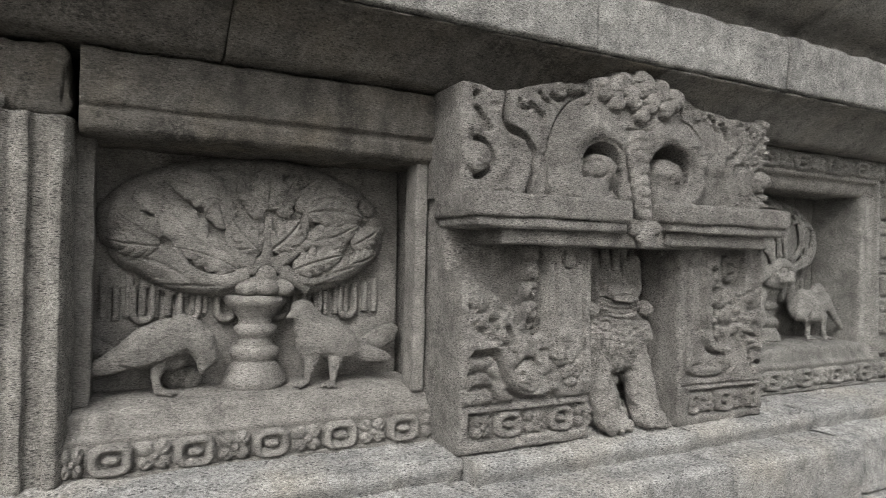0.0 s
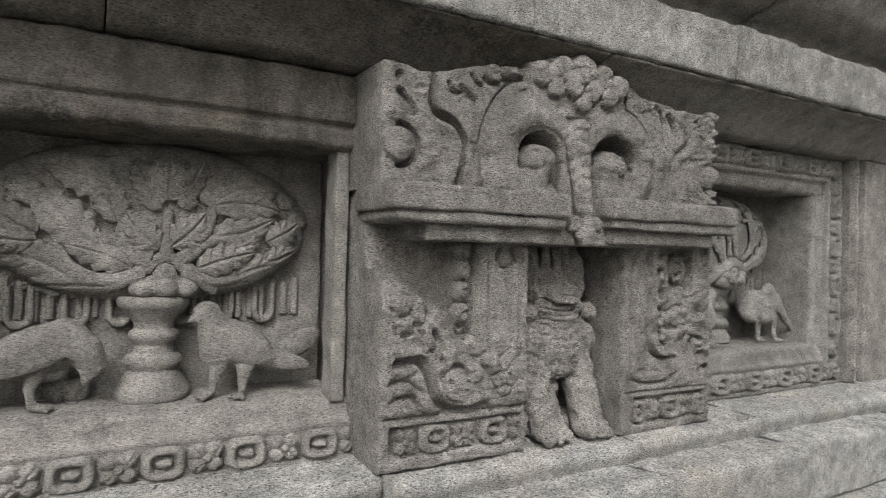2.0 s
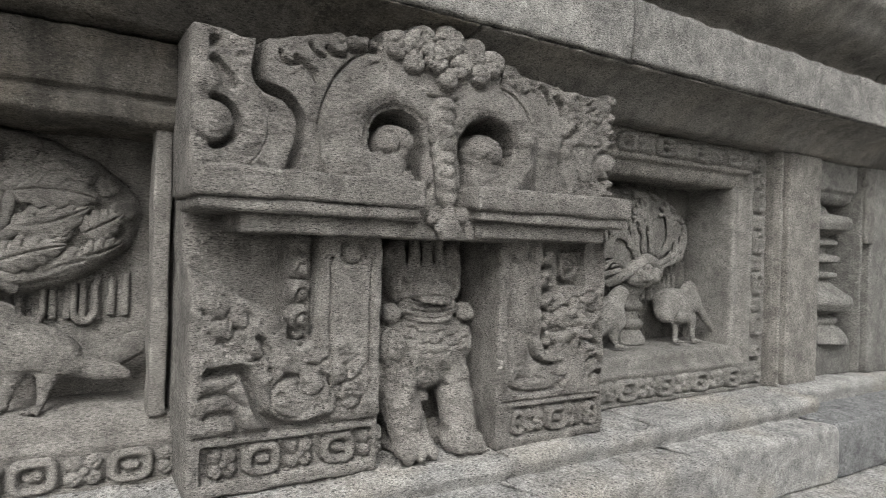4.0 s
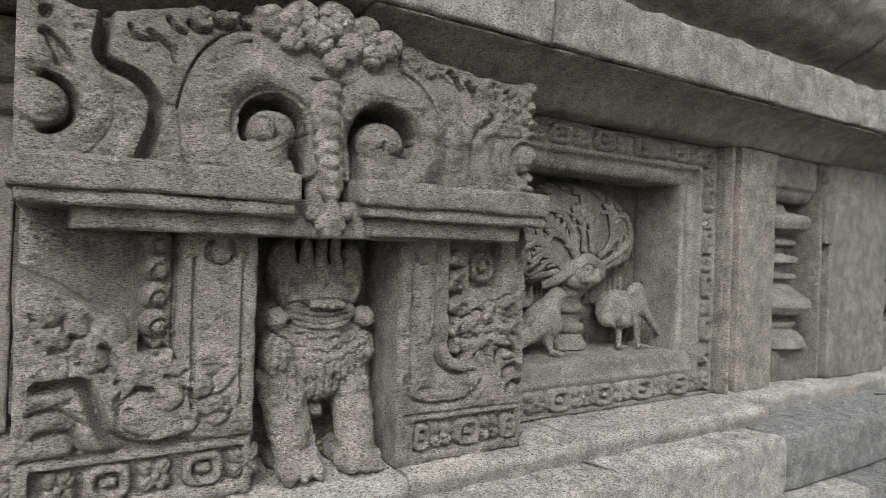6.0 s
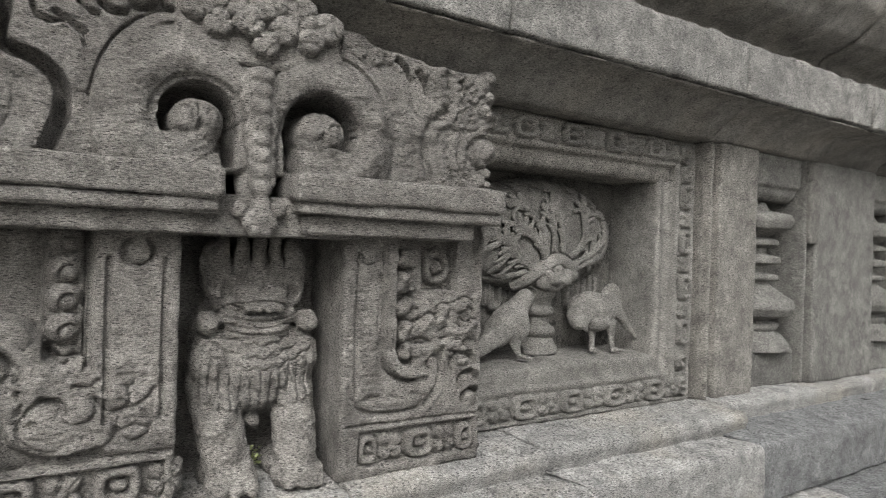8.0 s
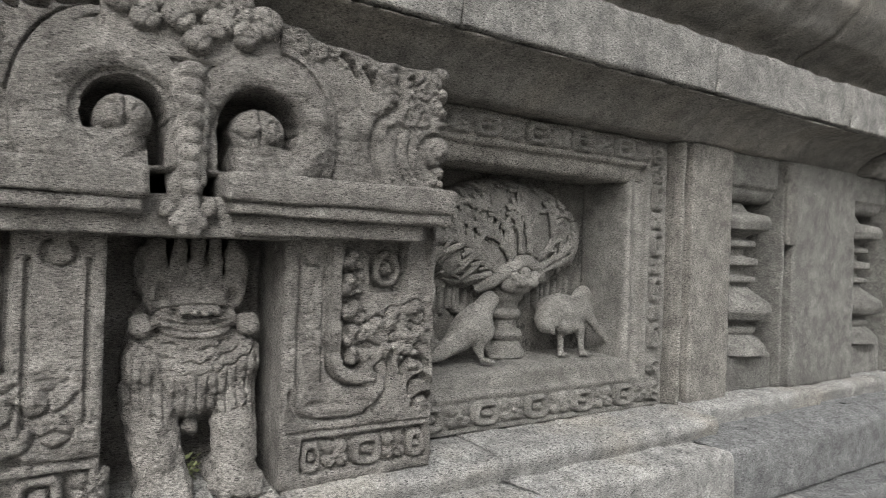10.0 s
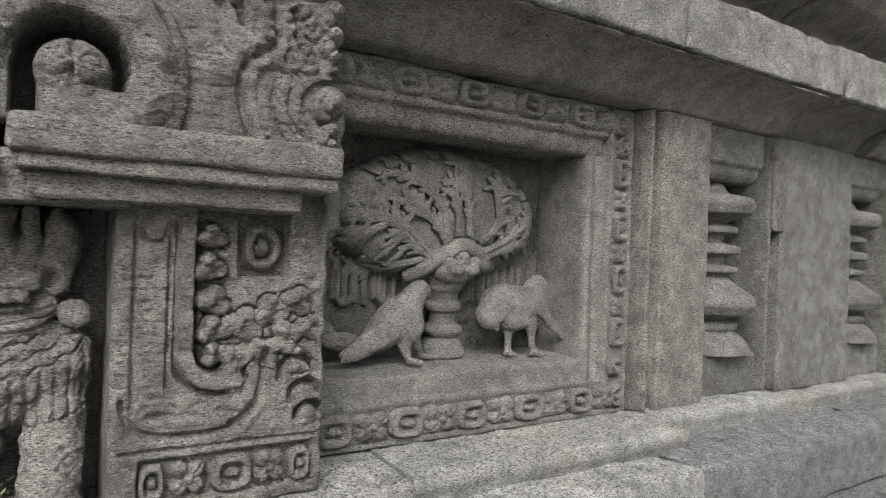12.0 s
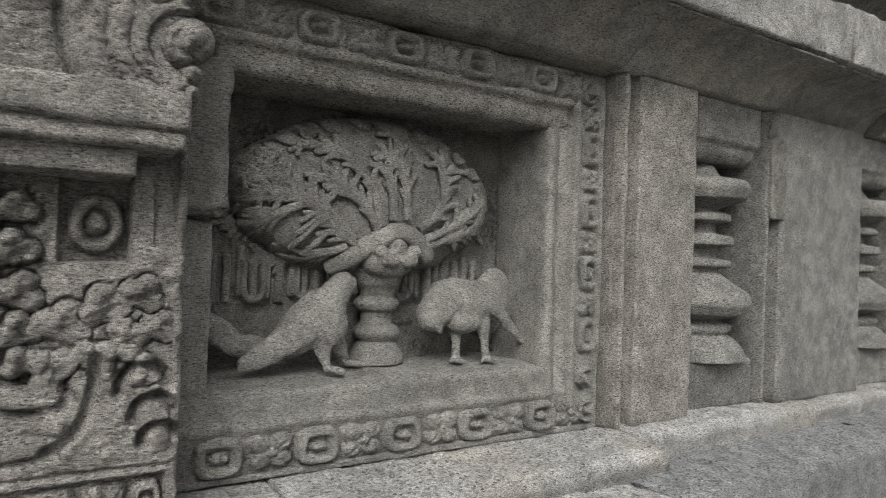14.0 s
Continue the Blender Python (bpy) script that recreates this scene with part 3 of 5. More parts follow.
def scatter_curls(seed, x0, x1, z0, z1, gap, rad):
    r = random.Random(seed)
    out, k = [], 0
    z = z0
    while z < z1:
        x = x0 + (gap / 2 if k % 2 else 0)
        while x < x1:
            out.append((x + r.uniform(-0.25, 0.25) * gap, z + r.uniform(-0.25, 0.25) * gap, rad * r.uniform(0.75, 1.2), r.uniform(0, 360), r.choice((-1, 1))))
            x += gap
        z += gap * 0.86
        k += 1
    return out


def melt(name, blobs, material, parent, voxel=0.005, smooth=2, amp=0.0015, seed=0, carve=None, label=""):
    """Overlapping rounded masses melted into one carved body. A mass: (centre, radii[, turn]) or (end, r, end, r)."""
    bm = bmesh.new()
    for b in blobs:
        if len(b) == 4:
            p, r, q, s = Vector(b[0]), b[1], Vector(b[2]), b[3]
            n = max(2, int((q - p).length / (0.45 * min(r, s))))
            for k in range(n + 1):
                w = k / n
                bmesh.ops.create_icosphere(bm, subdivisions=2, radius=r + (s - r) * w, matrix=Matrix.Translation(p.lerp(q, w)))
        else:
            turn = Euler([radians(a) for a in (b[2] if len(b) > 2 else (0, 0, 0))])
            bmesh.ops.create_icosphere(bm, subdivisions=3, radius=1.0, matrix=Matrix.LocRotScale(Vector(b[0]), turn, Vector(b[1])))
    me = bpy.data.meshes.new(name)
    bm.to_mesh(me)
    bm.free()
    rough = new("rough", me)
    mod = rough.modifiers.new("melt", "REMESH")
    mod.mode, mod.voxel_size = "VOXEL", voxel
    bpy.context.view_layer.update()
    done = bpy.data.meshes.new_from_object(rough.evaluated_get(bpy.context.evaluated_depsgraph_get()))
    bpy.data.objects.remove(rough)
    bm = bmesh.new()
    bm.from_mesh(done)
    for _ in range(smooth):
        bmesh.ops.smooth_vert(bm, verts=bm.verts, factor=0.5, use_axis_x=True, use_axis_y=True, use_axis_z=True)
    bm.normal_update()
    P = np.array([v.co for v in bm.verts])
    N = np.array([v.normal for v in bm.verts])
    P = P + N * (amp * fbm(P, 22, seed) + 0.7 * amp * vnoise(P, 90, seed + 3))[:, None]
    if carve is not None:
        P = P + carve(P, N)
    for v, p in zip(bm.verts, P):
        v.co = p
    return part(name, bm, material, parent, label)


# ---- the lion's shrine ----
shrine = thing("niche_shrine", (1.67, 1.8, 0.645), "projecting carved stone niche with scrolled pediment and two piers", "niche")


def pier_a(X, Z):
    zd = 1.158 - (X - 1.055) * 0.585 - 0.003 * np.sin((X - 1.045) * 60)
    above = step_up(Z - zd, 0.006) * (1 - step_up(X - 1.262, 0.006))
    h = -0.085 * above
    strip = step_up(X - 1.262) * (1 - step_up(X - 1.336)) * step_up(Z - 0.985, 0.01)
    h = np.where(strip > 0.5, -0.034, h)
    for k, zc in enumerate((1.225, 1.165, 1.105, 1.045)):
        h = np.where(strip > 0.5, np.maximum(h, -0.034 + dome(np.hypot(X - 1.298, Z - zc), 0.032, 0.030) - 0.012 * np.exp(-((np.hypot(X - 1.306, Z - zc + 0.010) - 0.017) / 0.0045) ** 2) * (Z < zc + 0.012)), h)
    h = h + groove(X, Z, [(1.341, 0.97), (1.341, 1.3)], 0.009, 0.030)
    for gx in (1.374, 1.482):
        h = h + groove(X, Z, [(gx, 0.86), (gx, 1.19)], 0.007, 0.013)
    h = h + groove(X, Z, spiral(1.428, 1.205, 0.030, 0.030, 130, 410), 0.007, 0.014)
    wing = (1 - above) * (1 - step_up(Z - 1.01 + (X - 1.3) * 0.25, 0.02) * step_up(X - 1.262)) * step_up(Z - 0.792)
    h = h + wing * 0.006
    h = h + wing * 0.006 * vnoise(np.stack([X, X * 0, Z], 1), 16, 21)
    ess = curve([(1.085, 0.925), (1.126, 0.927), (1.155, 0.93), (1.176, 0.905), (1.19, 0.857), (1.21, 0.814), (1.247, 0.789), (1.286, 0.782), (1.36, 0.79)])
    h = h + 0.006 * np.exp(-((dpoly(X, Z, ess) - 0.022) / 0.012) ** 2) * wing
    # long cut scrolls and short hooked cuts of the foliage
    for g, w, d in ((ess, 0.014, 0.034), (curve([(1.075, 0.872), (1.105, 0.880), (1.135, 0.870), (1.158, 0.845)]), 0.009, 0.015), (curve([(1.085, 0.826), (1.112, 0.836), (1.144, 0.828), (1.157, 0.792)]), 0.009, 0.017),
                    (curve([(1.195, 1.0), (1.21, 0.982), (1.222, 0.965), (1.228, 0.95)]), 0.010, 0.018), (curve([(1.270, 1.008), (1.283, 0.985), (1.298, 0.974), (1.318, 0.985)]), 0.009, 0.020),
                    (curve([(1.262, 0.908), (1.291, 0.903), (1.307, 0.880)]), 0.008, 0.016), (curve([(1.143, 1.025), (1.150, 1.010), (1.160, 0.995)]), 0.008, 0.011), (curve([(1.108, 1.0), (1.116, 0.985), (1.122, 0.968)]), 0.008, 0.010),
                    (curve([(1.172, 0.965), (1.19, 0.955), (1.205, 0.935)]), 0.007, 0.009), (curve([(1.225, 0.925), (1.235, 0.905), (1.225, 0.885)]), 0.007, 0.010), (curve([(1.35, 0.905), (1.375, 0.89), (1.38, 0.865)]), 0.007, 0.009),
                    (curve([(1.42, 0.88), (1.45, 0.89), (1.468, 0.915)]), 0.007, 0.010), (curve([(1.32, 0.93), (1.345, 0.925), (1.36, 0.94)]), 0.007, 0.009), (curve([(1.40, 0.83), (1.425, 0.845), (1.455, 0.835)]), 0.007, 0.008),
                    (curve([(1.075, 1.06), (1.095, 1.055), (1.105, 1.04)]), 0.007, 0.008)):
        h = h - d * (1 - step_up(dpoly(X, Z, g) - w * 0.75, w * 0.7))
    for lx, lz, lr in ((1.098, 1.075, 0.030), (1.112, 1.020, 0.028), (1.150, 1.045, 0.024), (1.182, 0.975, 0.028), (1.108, 0.957, 0.030), (1.325, 0.89, 0.034), (1.390, 0.905, 0.030), (1.430, 0.845, 0.032), (1.365, 0.835, 0.028)):
        q = np.hypot(X - lx, Z - lz)
        h = h + wing * (dome(q, lr, 0.007) - 0.006 * np.exp(-((q - lr) / 0.005) ** 2) * (np.arctan2(Z - lz, X - lx) < 1.2))
    h = h + wing * 0.003 * fbm(np.stack([X, X * 0, Z], 1), 40, 12)
    eye = np.hypot(X - 1.278, Z - 0.855)
    h = h + wing * (dome(eye, 0.046, 0.010) - 0.012 * (1 - step_up(np.hypot(X - 1.247, Z - 0.862) - 0.009, 0.006)))
    h = h - 0.010 * np.exp(-((eye - 0.050) / 0.006) ** 2) * step_up(1.29 - X, 0.02)
    h = h + wing * (dome(np.hypot(X - 1.115, Z - 0.855), 0.030, 0.008) + dome(np.hypot(X - 1.13, Z - 0.806), 0.022, 0.008) + dome(np.hypot(X - 1.345, Z - 0.865), 0.030, 0.006))
    h = h + groove(X, Z, [(1.06, 0.778), (1.5, 0.778)], 0.007, 0.012)
    inset = step_up(X - 1.075) * (1 - step_up(X - 1.492)) * step_up(Z - 0.676) * (1 - step_up(Z - 0.757))
    h = h - 0.022 * inset
    return np.where(h > 0, h * 1.25, h * 1.25) + 0.002 * fbm(np.stack([X, X * 0, Z], 1), 30, 5)


def pier_b(X, Z):
    P = np.stack([X, X * 0, Z], 1)
    h = np.zeros(X.shape)
    for gx, z0, z1 in ((1.930, 0.85, 1.23), (1.992, 0.90, 1.23)):
        h = h + groove(X, Z, [(gx, z0), (gx, z1)], 0.006, 0.010)
    h = h + groove(X, Z, spiral(1.962, 1.205, 0.022, 0.022, 180, 380), 0.005, 0.010)
    # the sunk field right of the rod, rising to a smooth slope at the outer edge
    slope = 1.105 + 0.36 * (X - 2.13)
    field = step_up(X - 2.036, 0.006) * (1 - step_up(X - 2.302, 0.004)) * step_up(Z - 0.93 + 0.25 * (X - 2.036), 0.02)
    h = h - 0.024 * field * (1 - 0.75 * step_up(slope - Z, 0.05) * step_up(X - 2.10, 0.05))
    # cartouche with a ringed boss
    box = (np.abs(X - 2.180) < 0.052) & (Z > 1.115)
    h = np.where(box, -0.052, h)
    ring = np.hypot((X - 2.182) / 1.0, (Z - 1.180) / 1.25)
    h = np.where(box, np.maximum(h, -0.052 + np.maximum(rope(X, Z, [(2.182 + 0.032 * math.cos(k * 0.35), 1.180 + 0.040 * math.sin(k * 0.35)) for k in range(19)], 0.012, 0.028), dome(ring, 0.017, 0.030))), h)
    h = np.where((np.abs(X - 2.250) < 0.017) & (Z > 1.13), np.maximum(h, -0.010), h)
    # the rod, turning under into a leaf
    rod = curve([(2.021, 1.25), (2.021, 1.02), (2.022, 0.955), (2.040, 0.918), (2.080, 0.900), (2.125, 0.906)])
    near = dpoly(X, Z, rod)
    h = np.maximum(h, 0.012 * np.sqrt(np.clip(1 - (near / 0.017) ** 4, 0, 1)) - 0.06 * (near > 0.017))
    h = h - 0.022 * np.exp(-((near - 0.023) / 0.0055) ** 2) * step_up(X - 2.0, 0.004) * (Z < 1.23)
    up, cut = clumps(X, Z, [(2.070, 1.195, 0.030, 90), (2.068, 1.130, 0.034, 100), (2.076, 1.062, 0.035, 70), (2.080, 1.003, 0.032, 100), (2.137, 1.013, 0.040, 70), (2.198, 1.040, 0.038, 110), (2.252, 1.062, 0.034, 60), (2.230, 0.988, 0.036, 20),
                            (2.280, 1.005, 0.030, 60), (2.128, 0.940, 0.038, 140), (2.185, 0.955, 0.034, 40), (2.142, 0.880, 0.040, 240), (2.085, 0.955, 0.028, 120), (2.262, 0.930, 0.030, 100)], 0.026)
    h = np.maximum(h, np.where(up > 0, -0.018 + up, h)) - 0.011 * cut * field + 0.003 * field * fbm(P, 40, 16)
    # stacked hooks at the outer foot
    for ax, az, ar in ((2.258, 0.905, 0.040), (2.275, 0.858, 0.034), (2.284, 0.815, 0.028)):
        h = h + groove(X, Z, spiral(ax, az, ar, ar * 0.9, 10, 190), 0.010, 0.030) + dome(np.hypot(X - ax, Z - az), ar * 0.75, 0.010)
    sweep = curve([(2.188, 0.96), (2.186, 0.90), (2.160, 0.835), (2.12, 0.812)])
    h = h - 0.020 * (1 - step_up(dpoly(X, Z, sweep) - 0.008, 0.006))
    h = h + groove(X, Z, curve([(1.912, 0.875), (1.925, 0.831), (1.954, 0.807), (2.033, 0.796), (2.138, 0.806)]), 0.008, 0.016)
    h = h - 0.012 * (1 - step_up(np.hypot((X - 1.975) / 1.8, Z - 0.842) - 0.010, 0.006))
    h = h + groove(X, Z, [(1.915, 0.775), (2.3, 0.772)], 0.006, 0.008)
    inset = step_up(X - 1.947) * (1 - step_up(X - 2.296)) * step_up(Z - 0.668) * (1 - step_up(Z - 0.757))
    h = h - 0.022 * inset
    return h * 1.2 + 0.004 * fbm(P, 30, 6)


pa = part("pier", relief(1.043, 1.512, 0.642, 1.39, 1.644, 2.12, pier_a, step=0.0035, amp=0.0022, seed=31), SHRINE, shrine, "carved pier with a scrolled foliage wing")
pb = part("pier", relief(1.893, 2.318, 0.640, 1.39, 1.640, 2.12, pier_b, step=0.0035, amp=0.0022, seed=32), SHRINE, shrine, "carved pier with curling tendrils")
for k in range(2):
    ornament("medallion", MEDAL_SHRINE, pa, 1.215 + 0.19 * k, 1.667, 0.716, sx=0.95)
    ornament("flower", FLOWER_SHRINE, pa, 1.305 + 0.19 * k - 0.19 * 0, 1.667, 0.716, sx=0.95)
ornament("flower", FLOWER_SHRINE, pa, 1.125, 1.667, 0.716, sx=0.9)
ornament("medallion", MEDAL_SHRINE, pb, 1.972, 1.663, 0.712, sx=0.50, sz=0.95)
ornament("flower", FLOWER_SHRINE, pb, 2.040, 1.663, 0.712, sx=0.95, sz=0.98)
ornament("medallion", MEDAL_SHRINE, pb, 2.126, 1.663, 0.711, sx=0.90, sz=0.98)
ornament("flower", FLOWER_SHRINE, pb, 2.206, 1.663, 0.711, sx=0.90, sz=0.98)
ornament("medallion", MEDAL_SHRINE, pb, 2.270, 1.663, 0.710, sx=0.48, sz=0.95)

part("niche_back", rbox(1.49, 1.925, 1.872, 2.12, 0.642, 1.30, step=0.02, r=0.006, amp=0.004, seed=44), SHRINE, shrine)
# ledge slabs with stepped undersides
for x0, x1, y, z0, z1, lab in ((1.022, 1.572, 1.530, 1.318, 1.386, "thick ledge slab"), (1.722, 2.300, 1.520, 1.326, 1.390, "thick ledge slab")):
    s = part("ledge", rbox(x0, x1, y, 1.80, z0, z1, step=0.012, r=0.012, amp=0.003, seed=int(x0 * 100)), SHRINE, shrine, lab)
    part("moulding", rbox(x0 + 0.012, x1 - 0.006, y + 0.014, 1.79, z0 - 0.030, z0 + 0.004, step=0.015, r=0.010, amp=0.003, seed=int(x0 * 100) + 1), SHRINE, s)
    part("moulding", rbox(x0 + (0.105 if x0 < 1.2 else 0.03), x1 - (0.012 if x0 < 1.2 else 0.07), y + 0.045, 1.78, z0 - 0.074, z0 - 0.024, step=0.015, r=0.009, amp=0.003, seed=int(x0 * 100) + 2), SHRINE, s)
part("tie_block", rbox(1.50, 1.915, 1.585, 2.12, 1.245, 1.335, step=0.02, r=0.008, amp=0.003, seed=41), SHRINE, shrine)

TOP_X = [1.0, 1.045, 1.11, 1.17, 1.26, 1.36, 1.45, 1.51, 1.61, 1.73, 1.82, 1.87, 1.96, 2.08, 2.19, 2.31]
TOP_Z = [1.66, 1.695, 1.69, 1.685, 1.712, 1.732, 1.745, 1.755, 1.77, 1.775, 1.77, 1.755, 1.735, 1.722, 1.712, 1.716]


def pediment_top(X):
    P = np.stack([X.ravel(), 0 * X.ravel(), 0 * X.ravel()], 1)
    return 0.008 + np.interp(1.35 + (X - 1.35) / 1.035, TOP_X, TOP_Z) + 0.006 * vnoise(P, 22, 3).reshape(X.shape)


def pediment_face(X, Z):
    X, Z = 1.35 + (X - 1.35) / 1.035, 1.384 + (Z - 1.384) / 1.02
    P = np.stack([X, 0 * X, Z], 1)
    h = 0.003 * fbm(P, 18, 9)
    # the great horn-shaped scrolls: a thick curl round each hollow, inside a raised rim
    for cx, cz, rx, rz, hx, hz in ((1.500, 1.492, 0.170, 0.222, 1.528, 1.494), (1.826, 1.488, 0.166, 0.216, 1.798, 1.496)):
        rho = np.hypot((X - cx) / rx, (Z - cz) / rz)
        body = 0.009 + 0.028 * np.sqrt(np.clip(1 - rho ** 4, 0, 1))
        body = body - 0.011 * np.exp(-((rho - 0.87) / 0.018) ** 2) * step_up(Z - cz - 0.04, 0.05) * step_up(X - cx + 0.05, 0.04)
        ring = np.hypot((X - hx) * 0.92, Z - hz)
        body = body + 0.007 * (1 + np.cos(np.pi * np.clip((ring - 0.125) / 0.050, -1, 1))) - 0.010 * np.exp(-(np.clip(ring - 0.086, 0, 1) / 0.005) ** 2)
        h = np.where(rho < 1, np.maximum(h, body), h - 0.003 * np.exp(-((rho - 1.0) / 0.04) ** 2))
    # west wing: a broad smooth leaf cut off by a deep S, with a round boss at its end
    wave = curve([(1.192, 1.70), (1.186, 1.65), (1.178, 1.607), (1.196, 1.580), (1.238, 1.572), (1.272, 1.545), (1.287, 1.508), (1.284, 1.470), (1.272, 1.43), (1.255, 1.385)])
    near = dpoly(X, Z, wave)
    west = 1 - step_up(X - np.interp(Z, [1.385, 1.43, 1.47, 1.508, 1.541, 1.570, 1.582, 1.607, 1.65, 1.7], [1.255, 1.272, 1.284, 1.287, 1.272, 1.238, 1.196, 1.178, 1.186, 1.192]), 0.01)
    h = h + 0.022 * west + 0.006 * np.exp(-((near - 0.028) / 0.018) ** 2) * west
    h = h + groove(X, Z, spiral(1.088, 1.490, 0.118, 0.120, -60, 62), 0.004, 0.004)
    sr = np.hypot(X - 1.084, Z - 1.488)
    boss_ring = 0.060 * (1 - step_up(np.abs(sr - 0.053) - 0.006, 0.005)) * step_up(X - 1.088, 0.016)
    h = np.where(sr < 0.044, np.maximum(h, 0.024 + dome(sr, 0.044, 0.024)), h)
    br = np.hypot(X - 1.068, Z - 1.577)
    h = np.where(br < 0.034, np.maximum(h, 0.018 + dome(br, 0.034, 0.018)), h)
    h = h - 0.034 * (1 - step_up(dpoly(X, Z, spiral(1.068, 1.577, 0.044, 0.050, -10, 70)) - 0.006, 0.006))
    h = h - 0.030 * (1 - step_up(dpoly(X, Z, curve([(1.10, 1.605), (1.118, 1.59), (1.125, 1.572)])) - 0.009, 0.006))
    h = h - 0.022 * (1 - step_up(np.hypot(X - 1.088, Z - 1.662) - 0.011, 0.006))
    h = h - 0.010 * (1 - step_up(np.hypot(X - 1.145, Z - 1.64) - 0.010, 0.008))
    # flat lobed leaves between the S and the horn, parted by hooked cuts
    lobe = step_up(X - 1.19, 0.01) * (1 - west) * step_up(Z - 1.52, 0.02) * (np.hypot((X - 1.500) / 0.170, (Z - 1.492) / 0.222) > 1.03)
    h = h + lobe * 0.011
    h = np.maximum(h, curls(X, Z, [(1.372, 1.722, 0.021, -20, -1), (1.432, 1.738, 0.024, 60, 1)], 0.014, 0.026))
    # between the horns and on the right shoulder
    h = np.maximum(h, 0.012 + curls(X, Z, scatter_curls(31, 1.635, 1.71, 1.55, 1.74, 0.044, 0.018), 0.010, 0.020) - 0.012 * (np.abs(X - 1.672) > 0.055))
    h = np.maximum(h, curls(X, Z, [(x, 1.712 - 0.10 * (x - 1.88) + 0.05 * (x - 1.98) * (x > 1.98), q, a, w) for x, q, a, w in ((1.89, 0.022, 150, -1), (1.945, 0.018, 60, 1), (2.005, 0.024, 170, -1), (2.07, 0.020, 100, -1), (2.13, 0.025, 200, 1), (2.20, 0.024, 120, -1))], 0.0125, 0.020))
    h = np.maximum(h, curls(X, Z, scatter_curls(33, 2.12, 2.24, 1.57, 1.68, 0.056, 0.024), 0.012, 0.020))
    for bx, bz, br in ((2.268, 1.684, 0.032), (2.275, 1.625, 0.030), (2.272, 1.572, 0.026), (2.262, 1.418, 0.026)):
        q = np.hypot(X - bx, Z - bz)
        h = np.maximum(h, dome(q, br, 0.028) - 0.007 * np.exp(-((q - 0.5 * br) / 0.005) ** 2))
    sr = np.hypot(X - 2.272, Z - 1.495)
    for rr in (0.066, 0.100, 0.134):
        h = np.maximum(h, dome(sr - rr, 0.017, 0.013) * step_up(2.275 - X, 0.02) * step_up(1.60 - Z, 0.03))
    h = h - 0.030 * (1 - step_up(np.abs(sr - 0.046) - 0.006, 0.006)) * (Z > 1.43)
    h = np.maximum(h, dome(sr, 0.036, 0.034) - 0.010 * np.exp(-((sr - 0.018) / 0.005) ** 2))
    # deep cuts that part the leaves: the west S and its boss, hooked cuts, and the east S
    h = h - boss_ring - 0.058 * (1 - step_up(near - 0.012, 0.006)) * (0.35 + 0.65 * step_up(Z - 1.445, 0.03))
    for g, w in ((curve([(1.232, 1.668), (1.240, 1.650), (1.262, 1.645), (1.280, 1.652)]), 0.006), (curve([(1.270, 1.664), (1.300, 1.645), (1.318, 1.632), (1.322, 1.612)]), 0.009), (curve([(1.345, 1.70), (1.36, 1.685), (1.385, 1.688)]), 0.007),
                 (curve([(1.395, 1.715), (1.415, 1.70), (1.44, 1.715)]), 0.008), (curve([(1.45, 1.73), (1.47, 1.712), (1.49, 1.72)]), 0.008), (curve([(1.305, 1.70), (1.32, 1.682), (1.34, 1.676)]), 0.007)):
        h = h - 0.020 * (1 - step_up(dpoly(X, Z, g) - w * 0.6, w * 0.7))
    east = dpoly(X, Z, curve([(2.150, 1.70), (2.158, 1.66), (2.165, 1.62), (2.140, 1.590), (2.108, 1.572), (2.092, 1.540), (2.090, 1.50), (2.100, 1.455), (2.118, 1.41), (2.125, 1.385)]))
    h = h + 0.007 * np.exp(-((east - 0.024) / 0.012) ** 2) - 0.014 * (1 - step_up(east - 0.007, 0.006))
    for g in (curve([(2.06, 1.69), (2.085, 1.665), (2.09, 1.64)]), curve([(2.0, 1.71), (2.025, 1.69), (2.045, 1.665)]), curve([(2.19, 1.685), (2.205, 1.66), (2.20, 1.635)])):
        h = h - 0.022 * (1 - step_up(dpoly(X, Z, g) - 0.006, 0.005))
    # the deep dark crescents, and the curled bulbs inside them
    for hx, hz, side, hr in ((1.528, 1.494, 1, 0.080), (1.798, 1.496, -1, 0.089)):
        rad, ang = np.hypot(X - hx, Z - hz), np.degrees(np.arctan2(Z - hz, (X - hx) * side))
        cut = (rad < hr) & (rad > 0.0) & ((ang > -80) | (ang < -150))
        cut |= ((X - hx) * side > 0.045) & ((X - hx) * side < hr) & (Z < hz) & (Z > 1.395)
        soft = vnoise(P, 40, 3) * 0.003
        h = np.where(cut & (rad + soft < hr) | cut & (Z < hz), -0.11, h)
        bx, bz = hx - 0.002 * side, hz - 0.010
        bulb = np.hypot((X - bx) / (0.70 * hr), (Z - bz) / (0.70 * hr))
        stalk = np.maximum(np.abs(X - bx + 0.050 * side) / (1.20 * hr), np.where(Z < bz - 0.028, 0.0, 9.0))
        b = 0.046 * np.sqrt(np.clip(1 - np.minimum(bulb, stalk) ** 3, 0, 1))
        # two rolled lobes over a rounded base
        for lx, lz, lr in ((bx - 0.026 * side, bz + 0.012, 0.034), (bx + 0.030 * side, bz + 0.016, 0.030)):
            q = np.hypot(X - lx, Z - lz)
            b = b + dome(q, lr, 0.012) - 0.009 * np.exp(-((q - 0.45 * lr) / 0.0045) ** 2) * (Z > lz - 0.2 * lr)
